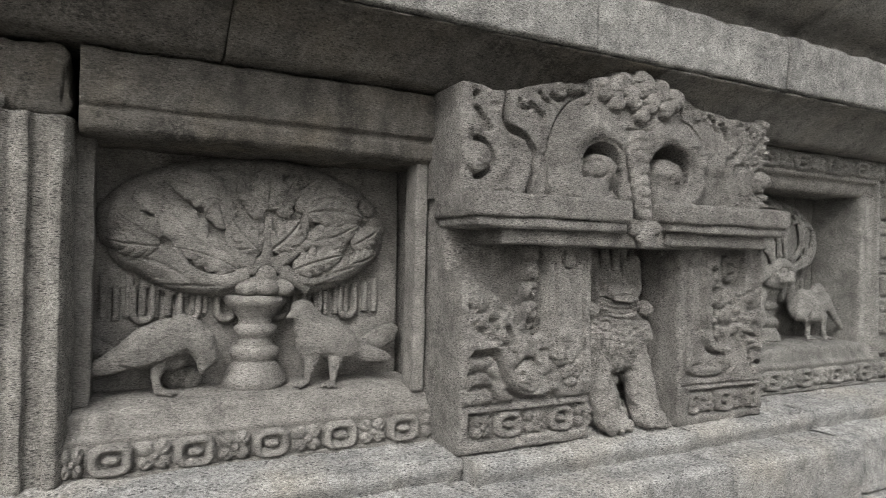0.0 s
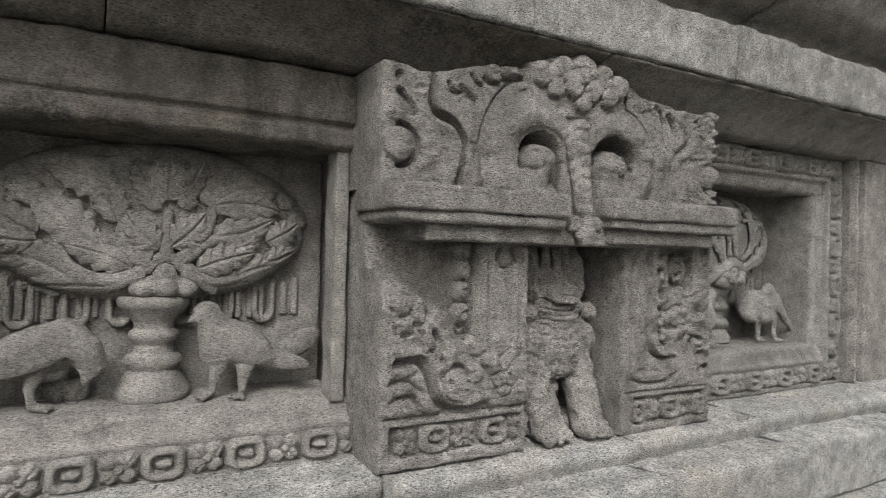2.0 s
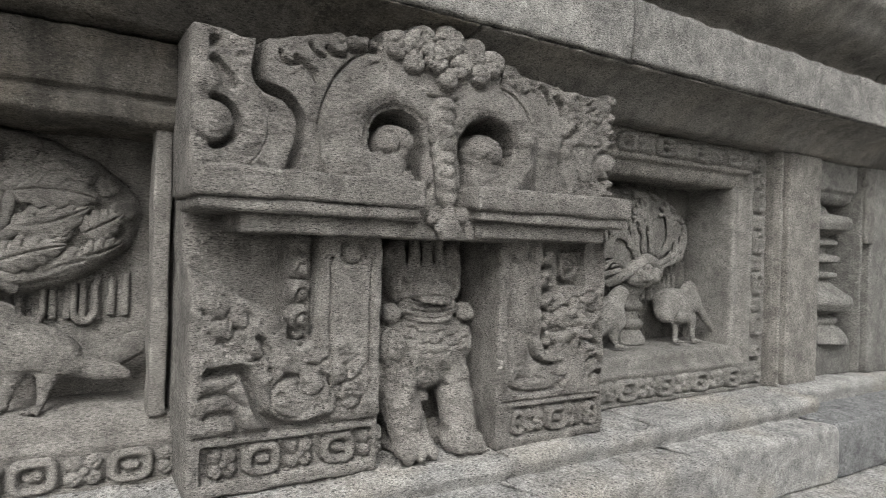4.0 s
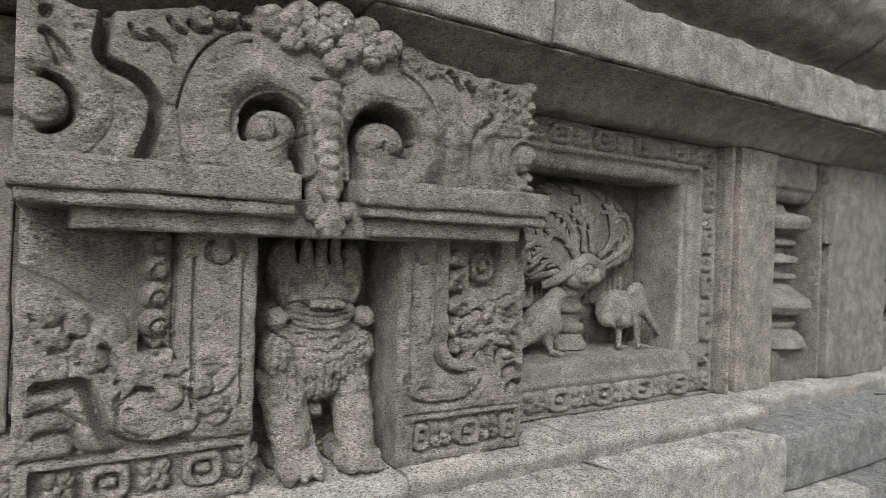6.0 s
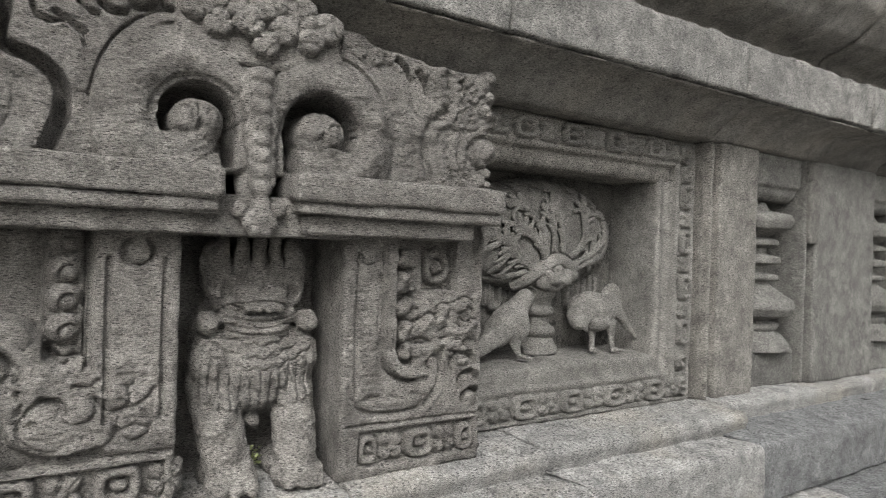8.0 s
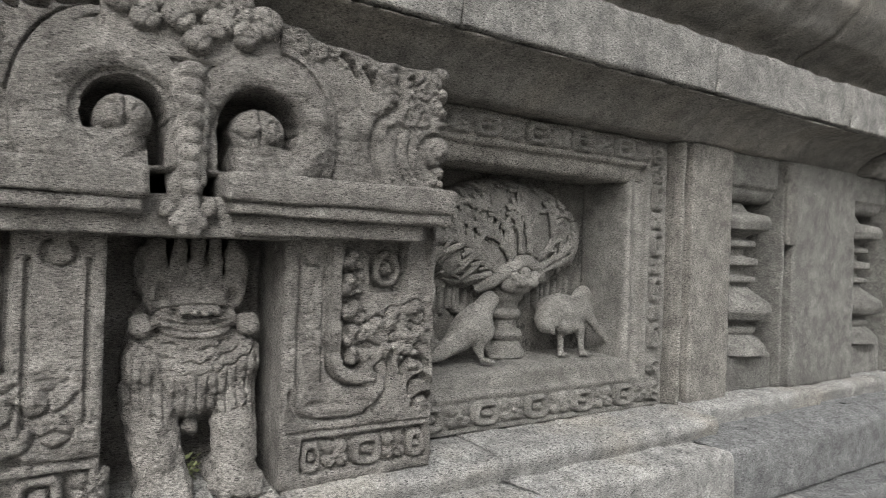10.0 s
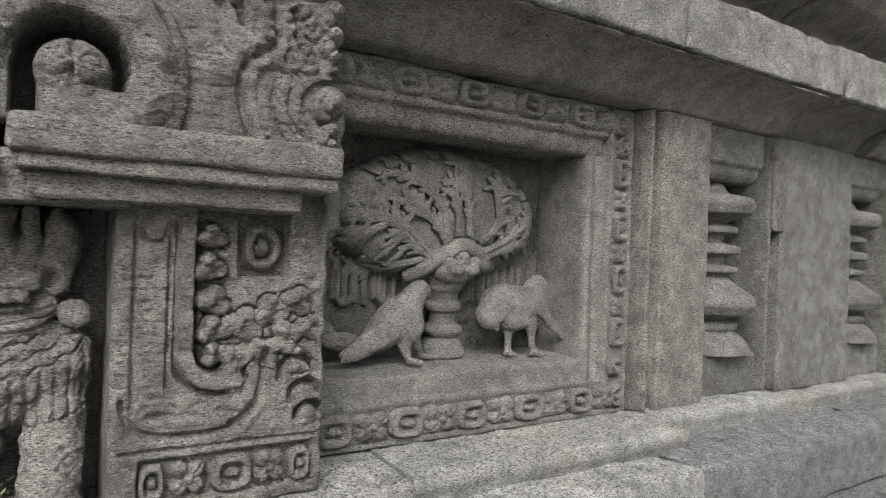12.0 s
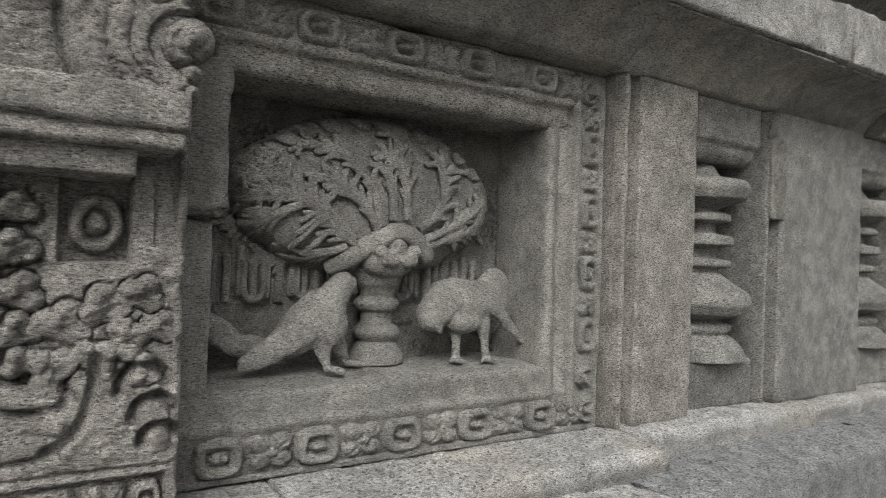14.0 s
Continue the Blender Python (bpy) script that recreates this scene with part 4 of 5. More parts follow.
        b = b - 0.012 * np.exp(-((X - bx - 0.002 * side) / 0.006) ** 2) * step_up(Z - bz + 0.02, 0.02)
        h = np.where(np.minimum(bulb, stalk) < 1, np.maximum(b - 0.004, h), h)
    return h * 1.12


part("pediment", relief(1.030, 2.318, 1.382, 1.77, 1.660, 2.10, pediment_face, step=0.0034, top=pediment_top, amp=0.0022, seed=51), SHRINE, shrine, "pediment carved with two great horn scrolls")
for k, (kz, kr) in enumerate(((1.715, 0.030), (1.662, 0.027), (1.612, 0.022), (1.580, 0.018), (1.512, 0.040), (1.448, 0.022), (1.414, 0.020))):
    melt("scroll_boss", [((2.318, 1.672, kz), (kr, 0.040, kr)), ((2.316, 1.70, kz), (kr * 0.9, 0.08, kr * 0.9))], SHRINE, shrine, voxel=0.004, smooth=1, amp=0.002, seed=54 + k)
BLOSSOMS = ((1.520, 1.738, 0.042), (1.588, 1.760, 0.046), (1.668, 1.772, 0.050), (1.750, 1.760, 0.046), (1.815, 1.740, 0.042), (1.628, 1.716, 0.040), (1.708, 1.714, 0.040), (1.668, 1.672, 0.034), (1.772, 1.700, 0.034), (1.565, 1.702, 0.034))


def crest_top(X):
    t = np.full(X.shape, 1.70)
    for x, z, rad in BLOSSOMS:
        t = np.maximum(t, z + np.sqrt(np.clip(rad ** 2 - (X - x) ** 2, 0, 1)) * 0.98)
    return np.where(np.abs(X - 1.668) < 0.185, t, 1.69)


def crest_face(X, Z):
    h = np.full(X.shape, -0.006)
    for i, (x, z, rad) in enumerate(BLOSSOMS):
        q, a = np.hypot(X - x, Z - z), np.arctan2(Z - z, X - x) + i
        edge = rad * (0.84 + 0.10 * np.abs(np.cos(1.5 * a)))
        v = 0.021 * np.sqrt(np.clip(1 - (q / edge) ** 3.0, 0, 1)) - 0.007 * np.exp(-(np.cos(1.5 * a) / 0.14) ** 2) * step_up(q - 0.30 * rad, 0.01)
        v = v - 0.004 * np.exp(-((q - 0.30 * rad) / 0.005) ** 2)
        h = np.where(q < edge, np.maximum(h, v + 0.003 * (i % 3)), h)
    return h


part("crest", relief(1.478, 1.858, 1.625, 1.80, 1.610, 1.80, crest_face, step=0.003, top=crest_top, amp=0.0012, seed=52), SHRINE, shrine, "crest of clustered carved blossoms")
pend = []
for k in range(9):
    z = 1.60 - 0.036 * k
    w = 0.030 - 0.0012 * k
    pend.append(((1.652, 1.562 - 0.004 * k, z), (w, 0.030, 0.024)))
    if k < 7:
        pend.append(((1.622 + 0.003 * k, 1.575 - 0.005 * k, z - 0.014), (0.014, 0.020, 0.022)))
        pend.append(((1.685 - 0.002 * k, 1.575 - 0.005 * k, z - 0.014), (0.014, 0.020, 0.022)))
for a in range(6):
    pend.append(((1.648 + 0.026 * math.cos(a * 1.047), 1.515, 1.272 + 0.020 * math.sin(a * 1.047)), (0.014, 0.018, 0.014)))
pend += [((1.648, 1.525, 1.275), (0.036, 0.03, 0.028)), ((1.607, 1.535, 1.30), (0.018, 0.03, 0.020)), ((1.692, 1.53, 1.305), (0.016, 0.03, 0.022)), ((1.652, 1.60, 1.42), (0.045, 0.035, 0.15))]
pend = [((c[0] + 0.006, c[1] + 0.045, c[2]), q) for c, q in pend]
melt("pendant", pend, SHRINE, shrine, voxel=0.004, smooth=1, amp=0.0015, seed=53, label="hanging carved garland with a flower tip")


# ---- the lion ----
def lion_cuts(P, N):
    x, y, z = P[:, 0], P[:, 1], P[:, 2]
    out = np.zeros(P.shape)
    front = (N[:, 1] < 0.1) & (y < 1.80)
    # eye holes, lips and the folds of the chin
    for ex, ez in ((1.636, 1.108), (1.796, 1.106)):
        out[:, 1] += front * 0.030 * np.clip(1.4 - np.hypot((x - ex) / 0.015, (z - ez) / 0.018), 0, 1)
    face = front * (np.abs(x - 1.712) < 0.085)
    for mz, w, d in ((1.088, 0.005, 0.008), (1.058, 0.005, 0.010), (1.040, 0.005, 0.010), (1.022, 0.005, 0.009), (1.006, 0.005, 0.009)):
        sag = mz + 2.0 * (x - 1.712) ** 2 * (1 if mz < 1.06 else -1)
        out[:, 1] += face * d * np.clip(1 - np.abs(z - sag) / w, 0, 1)
    # collar folds and a long fringe of locks
    rad = np.hypot((x - 1.713) / 1.12, z - 1.085)
    coat = front * (z < 1.0) * (z > 0.80) * (rad < 0.262)
    for cr in (0.105, 0.135, 0.160):
        out[:, 1] += coat * 0.010 * np.clip(1 - np.abs(rad - cr + 0.004 * np.sin(x * 160)) / 0.006, 0, 1)
    lock = (0.5 + 0.5 * np.cos((x - 1.713) * 2 * np.pi / 0.0235)) ** 3
    out[:, 1] += coat * 0.008 * lock * np.clip((rad - 0.162) / 0.008, 0, 1)
    out[:, 1] += coat * 0.006 * np.clip(1 - np.abs(rad - 0.212 - 0.006 * np.cos((x - 1.713) * 2 * np.pi / 0.047)) / 0.005, 0, 1)
    out[:, 1] -= coat * 0.007 * np.clip((rad - 0.14) / 0.02, 0, 1) * np.clip((0.262 - rad) / 0.006, 0, 1)
    out += N * (0.005 * fbm(P, 34, 8) + 0.002 * vnoise(P, 120, 9))[:, None]
    return out


cx = 1.713
lion = [((cx, 1.87, 0.95), (0.150, 0.12, 0.19)), ((cx, 1.80, 0.94), (0.140, 0.085, 0.125)), ((cx, 1.775, 0.915), (0.118, 0.070, 0.095)), ((cx - 0.004, 1.755, 0.862), (0.062, 0.045, 0.045))]
lion += [((1.622, 1.80, 0.90), 0.066, (1.624, 1.745, 0.79), 0.058), ((1.624, 1.745, 0.79), 0.058, (1.645, 1.712, 0.69), 0.054), ((1.806, 1.80, 0.90), 0.066, (1.807, 1.740, 0.78), 0.056), ((1.807, 1.740, 0.78), 0.056, (1.802, 1.705, 0.69), 0.056)]
lion += [((1.645, 1.698, 0.672), (0.062, 0.056, 0.036)), ((1.804, 1.690, 0.670), (0.064, 0.058, 0.036)), ((1.645, 1.80, 0.668), (0.060, 0.10, 0.034)), ((1.804, 1.80, 0.668), (0.060, 0.10, 0.034)), ((1.713, 1.775, 0.792), (0.022, 0.026, 0.026))]
for px in (1.645, 1.804):
    for d in (-0.036, 0.0, 0.036):
        lion.append(((px + d, 1.652, 0.662), (0.019, 0.022, 0.022)))
# head: broad skull, flat nose band, jowls, lips, chin
lion += [((1.722, 1.845, 1.105), (0.118, 0.085, 0.118)), ((1.715, 1.800, 1.085), (0.108, 0.055, 0.062)), ((cx, 1.759, 1.108), (0.094, 0.042, 0.030)), ((cx, 1.746, 1.094), (0.074, 0.036, 0.020)), ((cx, 1.759, 1.046), (0.080, 0.042, 0.024)), ((cx, 1.757, 1.018), (0.086, 0.044, 0.026))]
for sgn in (-1, 1):
    lion += [((cx + sgn * 0.083, 1.774, 1.108), (0.034, 0.040, 0.042)), ((cx + sgn * 0.068, 1.752, 1.050), (0.026, 0.030, 0.028)), ((cx + sgn * 0.120, 1.749, 1.038), (0.029, 0.029, 0.028)), ((cx + sgn * 0.095, 1.85, 0.99), (0.050, 0.05, 0.07)), ((cx + sgn * 0.098, 1.799, 1.165), (0.034, 0.045, 0.07)),
             ((cx + sgn * 0.108, 1.774, 0.945), (0.050, 0.055, 0.065))]
for sgn in (-1, 1):
    lion += [((cx + sgn * 0.088, 1.80, 0.985), (0.056, 0.060, 0.045)), ((cx + sgn * 0.045, 1.772, 1.132), (0.045, 0.035, 0.020), (0, -sgn * 14, 0))]
for ex in (1.637, 1.796):
    lion.append(((ex, 1.765, 1.108), (0.030, 0.026, 0.030)))
for k, lx in enumerate((1.630, 1.672, 1.713, 1.755, 1.797)):
    lion.append(((lx, 1.760 + 0.006 * abs(k - 2), 1.148), 0.0195, (lx + 0.004, 1.774 + 0.006 * abs(k - 2), 1.232), 0.0165))
for k in range(-2, 2):
    lion.append(((cx + 0.012 + 0.0245 * k, 1.708, 1.073), (0.0122, 0.018, 0.0135)))
melt("lion_statue", lion, SHRINE, None, voxel=0.0038, smooth=1, amp=0.002, seed=61, carve=lion_cuts)
tagged(bpy.data.objects["lion_statue"], "weathered stone lion statue standing upright inside the niche", "statue")

# ---- a small weed between the lion's feet ----
LEAF = bpy.data.materials.new("weed_leaf")
LEAF.use_nodes = True
ln = LEAF.node_tree.nodes
ti = ln.new("ShaderNodeTexNoise")
ti.inputs["Scale"].default_value = 90
lr = ln.new("ShaderNodeValToRGB")
lr.color_ramp.elements[0].color, lr.color_ramp.elements[1].color = (0.10, 0.13, 0.05, 1), (0.30, 0.32, 0.16, 1)
LEAF.node_tree.links.new(ti.outputs["Fac"], lr.inputs["Fac"])
LEAF.node_tree.links.new(lr.outputs["Color"], ln["Principled BSDF"].inputs["Base Color"])
weed = thing("weed", (1.715, 1.80, 0.648), "tiny pale green weed growing between the statue's feet", "plant")
r = random.Random(8)
for k in range(16):
    a, rad, z = r.uniform(0, 6.28), r.uniform(0.004, 0.035), 0.66 + r.uniform(0, 0.07)
    c = Vector((1.715 + rad * math.cos(a), 1.78 + 0.5 * rad * math.sin(a), z))
    bm = bmesh.new()
    w, l = r.uniform(0.005, 0.009), r.uniform(0.012, 0.018)
    vs = [bm.verts.new(v) for v in ((0, 0, 0), (w, l * 0.5, 0.002), (0, l, -0.002), (-w, l * 0.5, 0.002), (0, l * 0.5, 0.0))]
    for t3 in ((0, 1, 4), (1, 2, 4), (2, 3, 4), (3, 0, 4)):
        bm.faces.new([vs[i] for i in t3])
    bm.transform(Matrix.Translation(c) @ Euler((r.uniform(0.4, 1.3), 0, a + 3.1)).to_matrix().to_4x4())
    part("leaf", bm, LEAF, weed)
for k in range(4):
    a = r.uniform(0, 6.28)
    bm = bmesh.new()
    top = Vector((1.715 + 0.02 * math.cos(a), 1.78 + 0.012 * math.sin(a), 0.70))
    bmesh.ops.create_cone(bm, segments=6, radius1=0.0015, radius2=0.001, depth=0.06, cap_ends=True, matrix=look(Vector((1.715, 1.785, 0.675)), top))
    part("stem", bm, LEAF, weed)


# ---- the trees of heaven, their vases and garlands ----
def tassel_height(u, v):
    seg = np.abs(((v * 2.5) % 1.0) - 0.5) * 2
    return np.where((np.abs(u) < 0.95) & (np.abs(v) < 0.98), 0.004 + 0.010 * np.sqrt(np.clip(1 - u * u, 0, 1)) * (0.45 + 0.55 * np.clip((1 - seg) * 4, 0, 1)), -0.006)


def swag_height(u, v):
    d = np.abs(np.hypot(u, np.minimum(v + 0.25, 0) * 1.3 ) - 0.68)
    d = np.where(v > -0.25, np.abs(np.abs(u) - 0.68), d)
    return np.where(d < 0.28, 0.003 + dome(d, 0.28, 0.013), -0.006)


TASSEL = patch_mesh("tassel", 0.024, 0.115, tassel_height, PANEL, n=26)
SWAG = patch_mesh("garland", 0.075, 0.105, swag_height, PANEL, n=24)


TASSEL_EAST = patch_mesh("tassel", 0.024, 0.115, tassel_height, PANEL_EAST, n=26)
SWAG_EAST = patch_mesh("garland", 0.075, 0.105, swag_height, PANEL_EAST, n=24)


def crown_surface(cx, cy, cz, rx, ry, rz):
    def at(x, z):
        rho = np.clip(np.hypot((x - cx) / rx, (z - cz) / rz), 0, 1)
        return cy - ry * np.sqrt(np.clip(1 - rho ** 4.5, 0, 1))
    return at


def crown(cx, cy, cz, rx, ry, rz, seed, ragged=0.02, sink=0.012):
    at = crown_surface(cx, cy, cz, rx, ry, rz)
    nr, na = 44, 150
    R, A = np.meshgrid(np.sin(np.linspace(0, np.pi / 2, nr)), np.linspace(0, 2 * np.pi, na, endpoint=False), indexing="ij")
    rim = 1 + ragged * fbm(np.stack([np.cos(A).ravel() * 2, np.sin(A).ravel() * 2, 0 * A.ravel()], 1), 3, seed).reshape(A.shape) * R ** 3
    X, Z = cx + rx * R * np.cos(A) * rim, cz + rz * R * np.sin(A) * rim
    Y = at(cx + rx * R * np.cos(A), cz + rz * R * np.sin(A))
    v = np.stack([X.ravel(), Y.ravel(), Z.ravel()], 1)
    v[:, 1] += sink * (1 - R.ravel() ** 6) + 0.0045 * fbm(v, 16, seed) + 0.002 * vnoise(v, 60, seed + 1)
    f = [(i * na + j, i * na + (j + 1) % na, (i + 1) * na + (j + 1) % na, (i + 1) * na + j) for i in range(nr - 1) for j in range(na)]
    last = v[(nr - 1) * na:].copy()
    last[:, 1] = 2.13
    last[:, 0] = cx + (last[:, 0] - cx) * 0.93
    last[:, 2] = cz + (last[:, 2] - cz) * 0.93
    v = np.concatenate([v, last])
    f += [((nr - 1) * na + j, (nr - 1) * na + (j + 1) % na, nr * na + (j + 1) % na, nr * na + j) for j in range(na)]
    return weld(v, [q for q in f])


def carved_leaf(at, x0, z0, x1, z1, w, h=0.014, lobes=5, seed=0, notch=0.22, ns=30, nw=13, vein=0.20):
    """One leaf of the relief, lying on the crown: lobed edge, midrib and veins."""
    S, W = np.meshgrid(np.linspace(0, 1, ns), np.concatenate([[-1.0], np.linspace(-0.97, 0.97, nw - 2), [1.0]]), indexing="ij")
    d = np.array([x1 - x0, z1 - z0])
    ln = np.linalg.norm(d)
    d /= ln
    n = np.array([-d[1], d[0]])
    bend = 0.07 * ln * math.sin(seed * 1.7)
    width = w * np.sin(np.pi * np.clip(S, 0, 1) ** 0.75) ** 0.7 * (1 + notch * np.sin(2 * np.pi * lobes * S)) + 0.001
    X = x0 + S * ln * d[0] + (W * width + bend * np.sin(np.pi * S)) * n[0]
    Z = z0 + S * ln * d[1] + (W * width + bend * np.sin(np.pi * S)) * n[1]
    H = h * (1 - 0.25 * W ** 2 - 0.2 * W ** 10) * (0.45 + 0.55 * np.sin(np.pi * S) ** 0.5)
    H = H - 0.34 * h * np.exp(-(W / 0.10) ** 2)
    H = H - vein * h * step_up(np.cos(2 * np.pi * (lobes * S - np.abs(W) * 0.7)) - 0.72, 0.2) * step_up(np.abs(W) - 0.25, 0.2) * (np.abs(W) < 0.96)
    Y = at(X, Z) - H + 0.004
    Y[:, [0, -1]] = at(X, Z)[:, [0, -1]] + 0.010
    Y[[0, -1], :] = at(X, Z)[[0, -1], :] + 0.010
    v = np.stack([X.ravel(), Y.ravel(), Z.ravel()], 1)
    v += 0.0015 * np.stack([vnoise(v, 50, seed), vnoise(v, 50, seed + 1), vnoise(v, 50, seed + 2)], 1)
    idx = np.arange(ns * nw).reshape(ns, nw)
    return v, np.stack([idx[:-1, :-1], idx[1:, :-1], idx[1:, 1:], idx[:-1, 1:]], -1).reshape(-1, 4)


def carved_branch(at, pts, r0, r1, seed=0, sides=10):
    p = np.array(curve(pts, 3))
    q = np.stack([p[:, 0], at(p[:, 0], p[:, 1]), p[:, 1]], 1)
    m = len(q)
    v = []
    for i in range(m):
        t = q[min(i + 1, m - 1)] - q[max(i - 1, 0)]
        t /= np.linalg.norm(t)
        a = np.cross(t, [0, 1, 0])
        a /= np.linalg.norm(a)
        b = np.cross(a, t)
        r = r0 + (r1 - r0) * i / (m - 1)
        for k in range(sides):
            an = 2 * np.pi * k / sides
            v.append(q[i] + r * (math.cos(an) * a + math.sin(an) * b))
    v = np.array(v)
    v += 0.0018 * np.stack([vnoise(v, 40, seed), vnoise(v, 40, seed + 1), vnoise(v, 40, seed + 2)], 1)
    f = [(i * sides + k, i * sides + (k + 1) % sides, (i + 1) * sides + (k + 1) % sides, (i + 1) * sides + k) for i in range(m - 1) for k in range(sides)]
    f += [tuple(range(sides)), tuple(range((m - 1) * sides, m * sides))]
    return v, f


tree = thing("relief_tree", (0.54, 2.05, 0.806), "carved stone tree with broad lobed leaves rising from a vase", "relief", group="carved trees")
A = (0.555, 2.112, 1.279, 0.434, 0.092, 0.221)
at = crown_surface(*A)
boss = part("crown", crown(*A, seed=71), PANEL, tree)
LEAVES = [(0.577, 1.345, 0.582, 1.480, 0.056), (0.560, 1.350, 0.498, 1.462, 0.036), (0.600, 1.350, 0.668, 1.462, 0.036), (0.458, 1.362, 0.299, 1.423, 0.055), (0.403, 1.219, 0.284, 1.362, 0.055), (0.562, 1.208, 0.473, 1.316, 0.04), (0.587, 1.219, 0.676, 1.316, 0.042),
          (0.498, 1.157, 0.334, 1.219, 0.042), (0.284, 1.244, 0.17, 1.321, 0.045), (0.284, 1.224, 0.145, 1.239, 0.035), (0.358, 1.127, 0.19, 1.198, 0.05), (0.458, 1.106, 0.239, 1.106, 0.035),
          (0.696, 1.341, 0.885, 1.331, 0.045), (0.696, 1.382, 0.845, 1.403, 0.05), (0.696, 1.249, 0.865, 1.311, 0.045), (0.656, 1.157, 0.815, 1.208, 0.042), (0.736, 1.116, 0.925, 1.178, 0.04),
          (0.845, 1.239, 0.944, 1.3, 0.04), (0.845, 1.178, 0.944, 1.219, 0.035), (0.706, 1.096, 0.885, 1.116, 0.028), (0.458, 1.28, 0.428, 1.413, 0.04)]
for i, (a, b, c, d, w) in enumerate(LEAVES):
    part("leaf", carved_leaf(at, a, 1.279 + 0.96 * (b - 1.287), c, 1.279 + 0.96 * (d - 1.287), w, h=(0.034, 0.022, 0.028)[i % 3], lobes=4 + i % 2, seed=i, notch=0.12, ns=60, nw=21, vein=0.15), PANEL, boss)
r = random.Random(17)
for i, (a, b, c, d, w) in enumerate(((0.665, 1.335, 0.745, 1.440, 0.034), (0.335, 1.40, 0.36, 1.455, 0.03), (0.29, 1.32, 0.215, 1.39, 0.034), (0.80, 1.36, 0.875, 1.40, 0.028), (0.52, 1.32, 0.565, 1.36, 0.03), (0.62, 1.315, 0.64, 1.375, 0.028), (0.74, 1.19, 0.83, 1.245, 0.026))):
    part("leaf", carved_leaf(at, a, b, c, d, w, h=0.023, lobes=3, seed=40 + i, notch=0.10, ns=24, nw=13), PANEL, boss)
for i in range(17):
    an = 2 * math.pi * i / 17 + r.uniform(-0.05, 0.05)
    bx, bz = A[0] + 0.80 * A[3] * math.cos(an), A[2] + 0.80 * A[5] * math.sin(an)
    ex, ez = A[0] + 0.985 * A[3] * math.cos(an + r.uniform(-0.05, 0.12)), A[2] + 0.985 * A[5] * math.sin(an + r.uniform(-0.05, 0.12))
    part("leaf", carved_leaf(at, bx, bz, ex, ez, r.uniform(0.026, 0.036), h=0.014, lobes=3, seed=60 + i, notch=0.08, ns=16, nw=11), PANEL, boss)
BRANCHES = [[(0.577, 1.178), (0.577, 1.239), (0.582, 1.311)], [(0.547, 1.157), (0.507, 1.178), (0.458, 1.219), (0.388, 1.239), (0.289, 1.244), (0.269, 1.362)], [(0.527, 1.137), (0.418, 1.116), (0.349, 1.157), (0.319, 1.219)],
            [(0.607, 1.168), (0.656, 1.208), (0.706, 1.239), (0.756, 1.26)], [(0.617, 1.147), (0.696, 1.116), (0.805, 1.137), (0.82, 1.198)], [(0.617, 1.178), (0.686, 1.26), (0.696, 1.341)], [(0.537, 1.178), (0.468, 1.208), (0.473, 1.321)]]
for i, b in enumerate(BRANCHES):
    part("branch", carved_branch(at, b, 0.024, 0.010, seed=i), PANEL, boss)
part("arch", carved_branch(at, [(0.438, 1.106), (0.488, 1.122), (0.527, 1.157), (0.577, 1.188), (0.627, 1.157), (0.666, 1.122), (0.706, 1.096)], 0.020, 0.020, seed=9), PANEL, boss)
melt("lotus", [((0.575, 2.010, 1.135), (0.030, 0.03, 0.034)), ((0.575, 1.990, 1.102), (0.034, 0.03, 0.024)), ((0.520, 2.000, 1.098), (0.030, 0.03, 0.022)), ((0.628, 2.000, 1.098), (0.030, 0.03, 0.022)), ((0.575, 2.035, 1.10), (0.09, 0.05, 0.04))],
     PANEL, tree, voxel=0.004, smooth=1, seed=72)
part("vase", lathe([(0.02, 0.800), (0.094, 0.803), (0.098, 0.822), (0.082, 0.850), (0.074, 0.866), (0.060, 0.880), (0.068, 0.888), (0.076, 0.902), (0.070, 0.916), (0.052, 0.925), (0.049, 0.948), (0.060, 0.958), (0.066, 0.972), (0.060, 0.984),
                    (0.050, 0.990), (0.054, 1.010), (0.078, 1.040), (0.090, 1.052), (0.094, 1.066), (0.088, 1.078), (0.02, 1.080)], 0.556, 2.062, seg=44, seed=73, fine=0.004), PANEL, tree)
r = random.Random(2)
for k in range(25):
    x = 0.142 + 0.034 * k
    if 0.45 < x < 0.66:
        continue
    ornament("tassel", TASSEL, tree, x, 2.120, 1.062 + r.uniform(-0.012, 0.012), sx=0.9, sz=r.uniform(0.85, 1.1))
for x in (0.245, 0.37, 0.475, 0.635, 0.74, 0.86):
    ornament("garland", SWAG, tree, x, 2.112, 1.045, sx=1.0, sz=1.1)

tree = thing("relief_tree", (2.88, 2.05, 0.846), "carved stone tree with fingered leaves rising from a ringed vase", "relief", group="carved trees")
A = (2.872, 2.105, 1.300, 0.390, 0.120, 0.216)
at = crown_surface(*A)
boss = part("crown", crown(*A, seed=81, ragged=0.04, sink=0.014), PANEL_EAST, tree)
fingers = random.Random(15)


